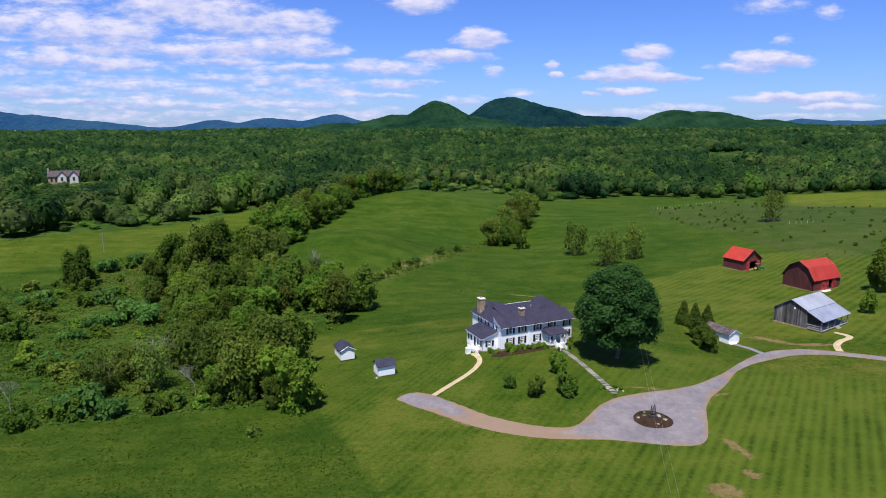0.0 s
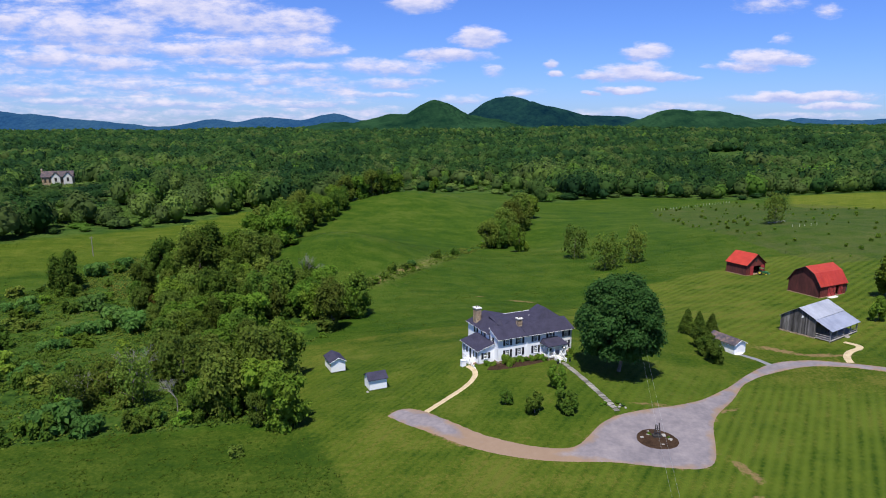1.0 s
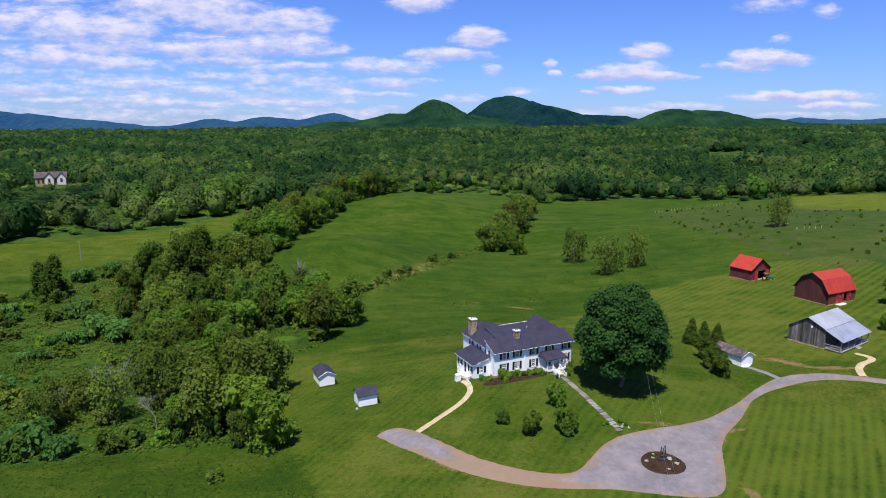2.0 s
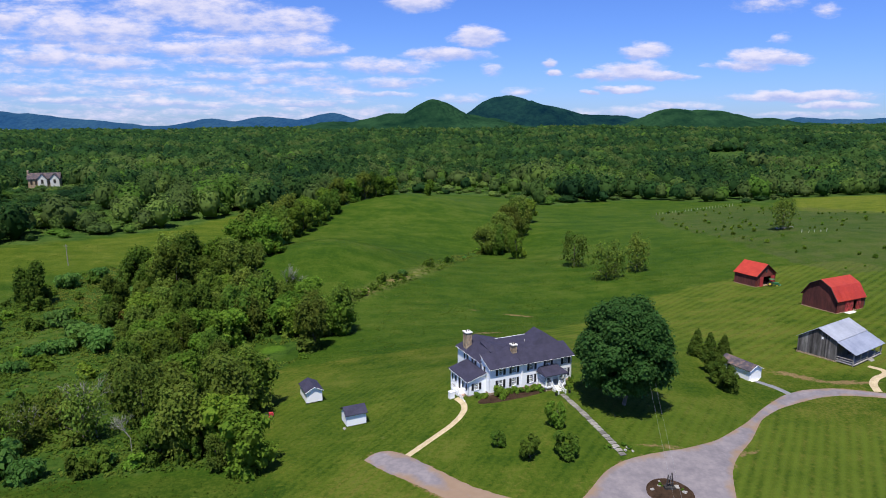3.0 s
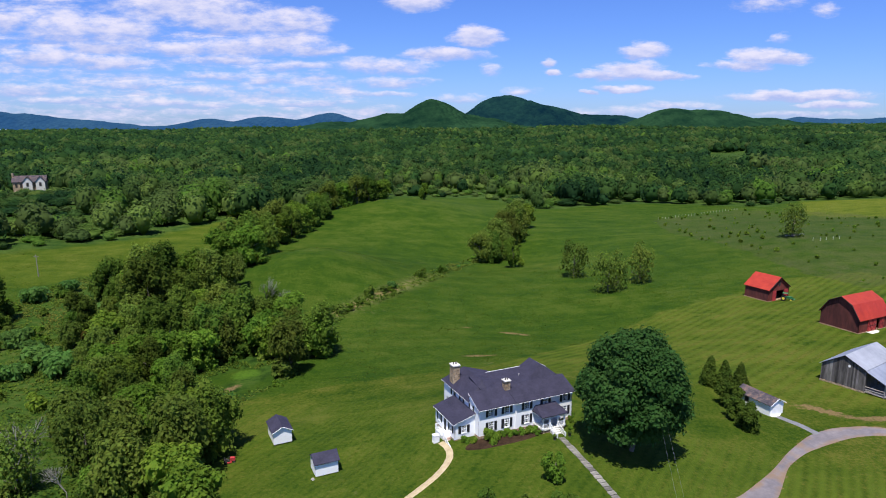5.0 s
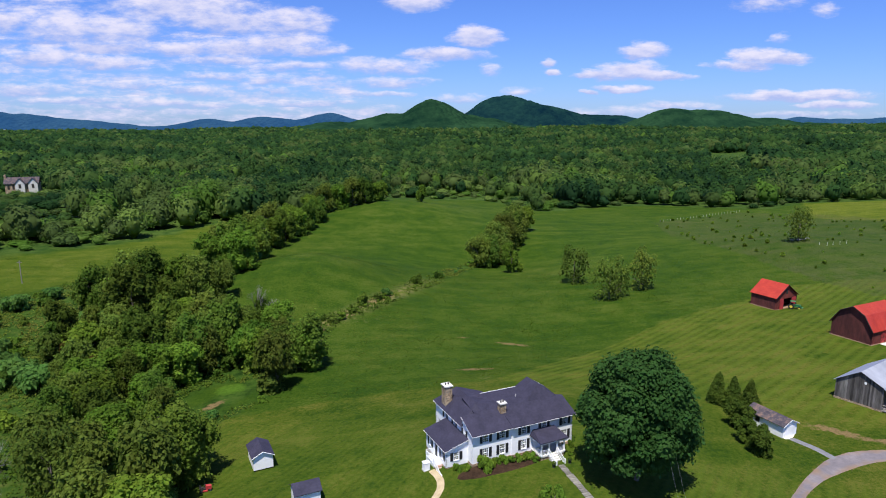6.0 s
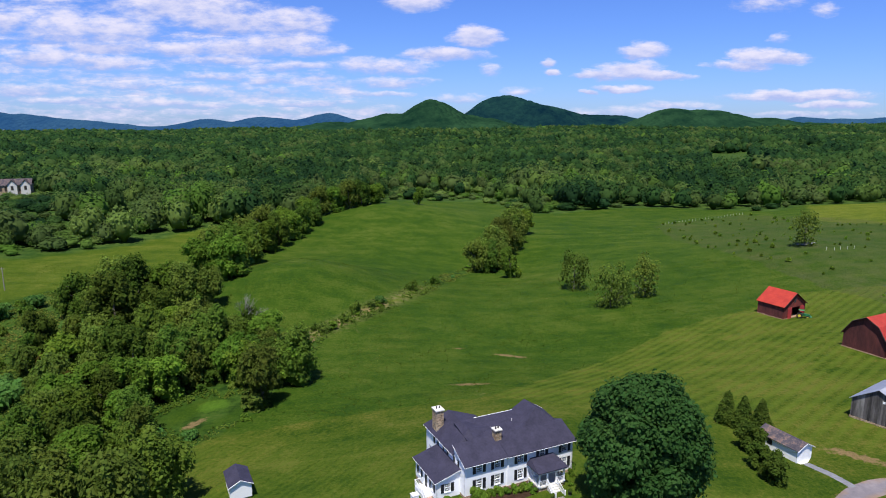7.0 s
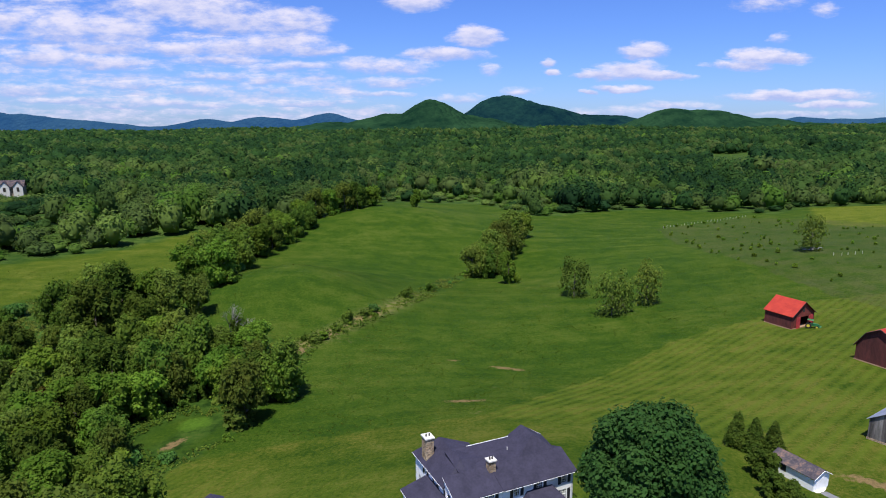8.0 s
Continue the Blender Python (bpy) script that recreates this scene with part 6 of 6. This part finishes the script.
def flat_patch(name, centre, rx, ry, turn, mat, label, category, lift=0.07, seed=1, n=40, rings=6):
    """A rounded patch of bed or earth that follows the ground, with an uneven rim."""
    rng = np.random.default_rng(seed)
    wob = 1 + 0.03 * np.sin(6.2832 * 3 * np.arange(n) / n + seed) + rng.normal(0, 0.008, n)
    v, f = [(0.0, 0.0)], []
    for k in range(1, rings + 1):
        for i in range(n):
            a = 6.2832 * i / n
            v.append((math.cos(a) * rx * wob[i] * k / rings, math.sin(a) * ry * wob[i] * k / rings))
    for i in range(n):
        f.append((0, 1 + i, 1 + (i + 1) % n))
        for k in range(rings - 1):
            a, b = 1 + k * n + i, 1 + k * n + (i + 1) % n
            f.append((a, a + n, b + n, b))
    c, s = math.cos(radians(turn)), math.sin(radians(turn))
    m = Mesh()
    for i, (x, y) in enumerate(v):
        px, py = centre[0] + x * c - y * s, centre[1] + x * s + y * c
        m.v.append((px, py, gz(px, py) + (lift if i < len(v) - n else -0.05)))
    m.f = f
    return tagged(part(name, m, mat), label, category, kind="structure")


bx, by = loc_house(4.6, -1.4)
flat_patch("mulch_bed", (bx, by), 8.6, 1.9, 24.7, MULCH, "brown mulched planting bed along the house front", "garden bed", 0.06, 2)
flat_patch("turning_island", (34.1, 96.4), 3.4, 3.5, 0, MULCH, "round dark mulch island in the turning circle", "garden bed", 0.16, 3)
rng = np.random.default_rng(12)
for k, (lx, ly, s) in enumerate([(-2.4, .2, 1.0), (-1.2, -.3, .8), (1.0, -1.5, 1.9), (2.6, -.9, 1.0), (3.6, -.8, 1.0), (4.6, -.9, 1.1), (5.7, -1.0, 1.15), (6.8, -1.2, 1.0), (7.8, -1.2, 1.2), (8.8, -1.4, 1.1), (9.3, -2.6, .9), (15.2, -1.2, 1.0), (16.3, -1.0, .9), (17.6, .4, .8), (14.9, -3.0, .7)]):
    x, y = loc_house(lx, ly)
    place(SHRUB_B if k % 4 == 2 and k > 4 else SHRUB, x, y, s * .8, rng.uniform(0, 360), sink=.05)

for x, y, s in [(30.9, 107.6, .55), (31.6, 106.9, .5), (28.4, 106.4, .7), (33.4, 97.9, .45), (36.0, 96.6, .4)]:
    place(SHRUB_B, x, y, s, rng.uniform(0, 360), sink=.03)

# flagstone walk from the porch steps to the drive
walk_thing = tagged(new("front_walk"), "grey flagstone walk from the porch steps to the drive", "path", kind="structure")
a, b = np.array(loc_house(11.9, -4.9)), np.array((30.3, 105.0))
bend = np.array((27.9, 113.0))
stones = 22
rngw = random.Random(4)
d0 = np.hypot(*(bend - a))
d1 = np.hypot(*(b - bend))
for k in range(stones):
    s = (k + .5) / stones * (d0 + d1)
    p, way = (a + (bend - a) * s / d0, bend - a) if s < d0 else (bend + (b - bend) * (s - d0) / d1, b - bend)
    ln = (d0 + d1) / stones * .46
    w = .5 + rngw.uniform(-.06, .06)
    m = Mesh().prism([(-w, -ln, 0), (w - .05, -ln, 0), (w, -ln + .06, 0), (w, ln, 0), (-w + .05, ln, 0), (-w, ln - .05, 0)], (0, 0, .09))
    o = part("flagstone", m, FLAG, walk_thing)
    o.matrix_basis = pose(p[0], p[1], gz(p[0], p[1]) + .0, 0, 0, math.degrees(math.atan2(way[1], way[0])) - 90 + rngw.uniform(-3, 3))


def rock(x, y, r, mat, label, category="rock", group="", seed=0, flat=.6):
    rg = np.random.default_rng(seed)
    v, f = ico(2)
    v = v * (1 + 0.16 * rg.normal(size=(len(v), 1))) * np.array([r, r * .8, r * flat])
    o = new("rock", array_mesh("rock", v, f, mat))
    o.matrix_basis = pose(x, y, gz(x, y) + r * flat * .4, 0, 0, rg.uniform(0, 360))
    return tagged(o, label, category, group)


for k, (dx, dy, r) in enumerate([(-2.2, .4, .35), (-1.0, 1.4, .3), (1.3, 1.0, .45), (1.9, -.3, .4), (.3, -1.8, .3), (-.6, 2.4, .28)]):
    rock(34.1 + dx, 96.4 + dy, r, ROCK, "pale rough stone lying in the mulch island", group="stones in the island", seed=k)
for k, (x, y, r) in enumerate([(30.9, 106.3, .3), (31.5, 107.0, .35), (29.3, 106.6, .3), (32.0, 106.2, .25)]):
    rock(x, y, r, ROCK, "weathered stone edging the end of the walk", group="stones by the walk", seed=20 + k)
rock(-13.1, 118.9, .35, ROCK, "pale stone lying in the lawn", seed=40)


def build_planter(lx, ly):
    x, y = loc_house(lx, ly)
    p = thing("planter", pose(x, y, gz(x, y)), "black urn planter at the foot of the porch steps", "planter", "urns by the steps")
    part("urn", Mesh().tube((0, 0, 0), (0, 0, .12), .2, .14, 10).tube((0, 0, .12), (0, 0, .5), .14, .27, 10).tube((0, 0, .5), (0, 0, .58), .3, .3, 10), BLACK, p)
    rg = np.random.default_rng(3)
    d = sphere_points(90, rng)
    d[:, 2] = np.abs(d[:, 2])
    v, f = card_arrays(d * [.28, .28, .45] + [0, 0, .55], d, rg.uniform(.06, .12, 90), rg)
    o = new("plant", array_mesh("plant", v, f, LEAF_DARK))
    o.parent = p
    tagged(o, "dark leafy plant")


build_planter(10.6, -5.0)
build_planter(13.4, -5.0)


def build_utility_box():
    x, y = loc_house(-5.9, 3.3)
    u = thing("utility_box", pose(x, y, gz(x, y), 0, 0, 24.7), "white outdoor utility cabinet beside the side steps", "cabinet")
    part("body", Mesh().box(-.45, -.4, .08, .45, .4, 1.15), WHITE, u)
    part("lid", Mesh().box(-.5, -.45, 1.15, .5, .45, 1.22), WHITE, u)
    part("base", Mesh().box(-.5, -.45, -.5, .5, .45, .08), CONCRETE, u)


build_utility_box()


def build_pump():
    p = thing("iron_ornament", pose(34.3, 97.0, gz(34.3, 97.0) + .1), "dark rusty iron ornament standing in the island", "ornament")
    part("frame", Mesh().tube((-.5, 0, 0), (-.3, 0, 2.1), .09).tube((.5, .1, 0), (.2, .1, 2.3), .09).tube((0, .3, 0), (0, .1, 1.9), .08), STEEL, p)
    part("bars", Mesh().tube((-.5, .1, .7), (.5, .1, .9), .07).tube((-.4, 0, 1.4), (.4, 0, 1.5), .07), STEEL, p)
    part("base", Mesh().box(-.7, -.3, -.1, .7, .5, .35), DARK_IN, p)


build_pump()


def build_tractor():
    t = thing("tractor", pose(112.0, 221.0, gz(112.0, 221.0) + .0, 0, 0, -35), "green farm tractor with a canopy parked by the barn door", "tractor")
    part("body", Mesh().box(-.4, -.35, .7, 1.7, .35, 1.35).box(-1.0, -.45, .6, -.3, .45, 1.1), GREEN_PAINT, t)
    part("seat", Mesh().box(-.8, -.25, 1.1, -.4, .25, 1.2).box(-.9, -.25, 1.1, -.8, .25, 1.6), DARK_IN, t)
    part("canopy", Mesh().prism([(-1.1, -.6, 2.25), (.3, -.6, 2.25), (.35, -.5, 2.35), (-1.15, -.5, 2.35)], (0, 1.2, 0)), GREEN_PAINT, t, "green canopy")
    for x, y in ((-1.0, -.5), (-1.0, .5), (.2, -.5), (.2, .5)):
        part("post", Mesh().tube((x, y, 1.0), (x, y, 2.3), .04), STEEL, t)
    for x, y, r, w in ((-.75, -.75, .75, .35), (-.75, .75, .75, .35), (1.3, -.6, .45, .25), (1.3, .6, .45, .25)):
        wh = part("wheel", Mesh().tube((x, y - w / 2, r), (x, y + w / 2, r), r, n=20), RUBBER, t, "black tyre on a yellow rim")
        part("rim", Mesh().tube((x, y - w / 2 - .02, r), (x, y + w / 2 + .02, r), r * .55, n=14), YELLOW, wh)
    part("loader", Mesh().box(1.9, -.8, .2, 2.3, .8, .7).box(.4, -.5, .8, 2.0, -.42, .95).box(.4, .42, .8, 2.0, .5, .95), GREEN_PAINT, t)


build_tractor()


def build_mower():
    t = thing("ride_on_mower", pose(-28.4, 127.4, gz(-28.4, 127.4), 0, 0, 20), "dark red ride-on mower parked at the thicket edge", "mower")
    part("hood", Mesh().prism([(.15, -.28, .35), (.95, -.28, .35), (.98, -.28, .72), (.85, -.28, .84), (.15, -.28, .9)], (0, .56, 0)), RED_PAINT, t, "dark red hood")
    part("deck", Mesh().box(-.35, -.5, .14, .4, .5, .3), RED_PAINT, t)
    part("chassis", Mesh().box(-.75, -.3, .3, .15, .3, .55), DARK_IN, t)
    part("seat", Mesh().box(-.6, -.24, .55, -.2, .24, .66).prism([(-.6, -.24, .6), (-.7, -.24, 1.0), (-.62, -.24, 1.02), (-.5, -.24, .64)], (0, .48, 0)), RUBBER, t)
    part("steering_wheel", Mesh().tube((.15, 0, .8), (.02, 0, 1.0), .02).tube((.03, 0, .99), (.01, 0, 1.01), .18, n=12), RUBBER, t)
    for x, y, r, w in ((-.55, -.42, .26, .24), (-.55, .42, .26, .24), (.75, -.4, .19, .16), (.75, .4, .19, .16)):
        wh = part("wheel", Mesh().tube((x, y - w / 2, r), (x, y + w / 2, r), r, n=16), RUBBER, t)
        part("rim", Mesh().tube((x, y - w / 2 - .01, r), (x, y + w / 2 + .01, r), r * .5, n=10), STEEL, wh)


build_mower()

# vines: staked young plants in rows, and end posts
rngv = np.random.default_rng(6)
stake = Mesh().tube((0, 0, -.3), (0, 0, 1.3), .06, n=5).data("stake", TUBE)
for i in range(26):
    k = i / 25
    x, y = 137 + 62 * k, 411 + 33 * k
    tagged(new("vine_stake", stake), "pale tall stake at the end of a vine row", "stake", "vine row stakes").location = (x, y, gz(x, y))
for x, y in ((158, 288), (160.5, 287), (163, 287.4), (166, 287.8), (169, 288.4)):
    tagged(new("vine_stake", stake), "pale plastic tree guard standing in rough grass", "stake", "tree guards").location = (x, y, gz(x, y))
WEED = plant("weed_tuft", 51, LEAF_MID, 1.5, 1.1, 0.0, 5, 120, 0.32, "dark weedy shrub in the young vineyard", "shrub", trunk=False)
n = 0
while n < 170:
    x, y = rngv.uniform(120, 250), rngv.uniform(226, 440)
    if inside(x, y, VINES):
        place(WEED, x, y, rngv.uniform(.3, 1.3), rngv.uniform(0, 360))
        n += 1

# rock ledge under the lone tree
for k, (dx, dy, r) in enumerate([(-3, .2, 1.0), (-1.2, -.6, 1.1), (1.2, -.3, 1.2), (3.0, .5, .9)]):
    rock(157.5 + dx, 300.5 + dy, r, ROCK, "pale flat boulder under the lone tree", "boulder", "boulders under the lone tree", 60 + k, .35)





def bare_tree(x, y, h, seed, label):
    """A leafless grey tree: forked limbs down to fine twigs."""
    rg = np.random.default_rng(seed)
    t = thing("bare_tree", pose(x, y, gz(x, y) - .2), label, "tree", "bare trees")
    m, fine = Mesh(), Mesh()

    def grow(p, d, ln, r, lvl):
        q = p + d * ln
        (m if lvl < 2 else fine).tube(p, q, r, r * .7, 5 if lvl < 2 else 3)
        if lvl == 5:
            return
        for _ in range(3 if lvl < 4 else 2):
            nd_ = (d + Vector(rg.normal(size=3)) * .33 + Vector((0, 0, .12))).normalized()
            grow(q, nd_, ln * rg.uniform(.6, .8), r * .6, lvl + 1)
    grow(Vector((0, 0, 0)), Vector((0, 0, 1)), h * .28, h * .012, 0)
    part("trunk", m, BARK_GREY, t)
    part("twigs", fine, BARK_GREY, t)


for k, (x, y, h) in enumerate([(-46, 217, 15), (-41, 213, 12), (-59.2, 122.3, 13), (-48, 116, 9), (-68, 122, 9), (-57, 122, 8), (-80, 110, 8)]):
    bare_tree(x, y, h, 80 + k, "leafless grey tree with fine twigs at the thicket edge")


# far country house among the trees
def build_far_house():
    h = thing("country_house", pose(-327, 556, gz(-327, 556) + 5, 0, 0, 20), "large far stone house with brown roofs among trees", "house")
    h.scale = (.82, .82, .82)
    part("wall", Mesh().box(-16, -5, -7, 12, 6, 6), STONE, h)
    for x in (-3, 8):
        part("gable", Mesh().prism([(x - 4, -7, -7), (x + 4, -7, -7), (x + 4, -7, 6), (x, -7, 10.5), (x - 4, -7, 6)], (0, 4, 0)), CONCRETE, h)
        for s in (-1, 1):
            slab(h, "gable_roof", [(x + 4.6 * s, -7.6, 5.6), (x, -7.6, 11), (x, 1, 11), (x + 4.6 * s, 1, 5.6)], SHINGLE_OLD, .3)
        part("window", Mesh().box(x - 1.1, -7.1, 1, x + 1.1, -6.98, 5), DARK_IN, h)
    for s in (-1, 1):
        slab(h, "roof", [(-17, .5 + 6.2 * s, 5.6), (13, .5 + 6.2 * s, 5.6), (13, .5, 11.5), (-17, .5, 11.5)], SHINGLE_OLD, .3)
    for x in (-13, -9, 3):
        part("window", Mesh().box(x - .9, -5.1, 0, x + .9, -4.98, 4), DARK_IN, h)
    part("chimney", Mesh().box(-17, -1, -6, -15.4, 1.5, 14), STONE, h)


build_far_house()


# overhead service wires from the pole by the field to the big tree
def build_wires():
    x0, y0 = 21.6, 44.0
    pole = thing("service_pole", pose(x0, y0, gz(x0, y0)), "plain wooden service pole carrying two wires", "pole")
    part("shaft", Mesh().tube((0, 0, -1), (0, 0, 7.6), .14, .1, 8), BARK_GREY, pole)
    part("crossarm", Mesh().box(-.7, -.06, 7.2, .7, .06, 7.35), BARK_GREY, pole)
    for dx in (-.45, .45):
        a, b = Vector((dx, 0, 7.4)), Vector((17.9 + dx, 80.0, 6.2 - gz(x0, y0)))
        m = Mesh()
        for k in range(16):
            p, q = a.lerp(b, k / 16), a.lerp(b, (k + 1) / 16)
            p.z -= 2.2 * 4 * (k / 16) * (1 - k / 16) * .5
            q.z -= 2.2 * 4 * ((k + 1) / 16) * (1 - (k + 1) / 16) * .5
            m.tube(p, q, .008, n=4)
        part("wire", m, WIRE, pole, "thin pale overhead wire")


build_wires()


def build_field_pole():
    x, y = -140.4, 259.1
    p = thing("utility_pole", pose(x, y, gz(x, y)), "weathered wooden utility pole standing in the hay field", "pole")
    part("shaft", Mesh().tube((0, 0, -.8), (0, 0, 8.2), .17, .12, 8), BARK_GREY, p)
    part("crossarm", Mesh().box(-.9, -.07, 7.5, .9, .07, 7.66), BARK_GREY, p)


build_field_pole()
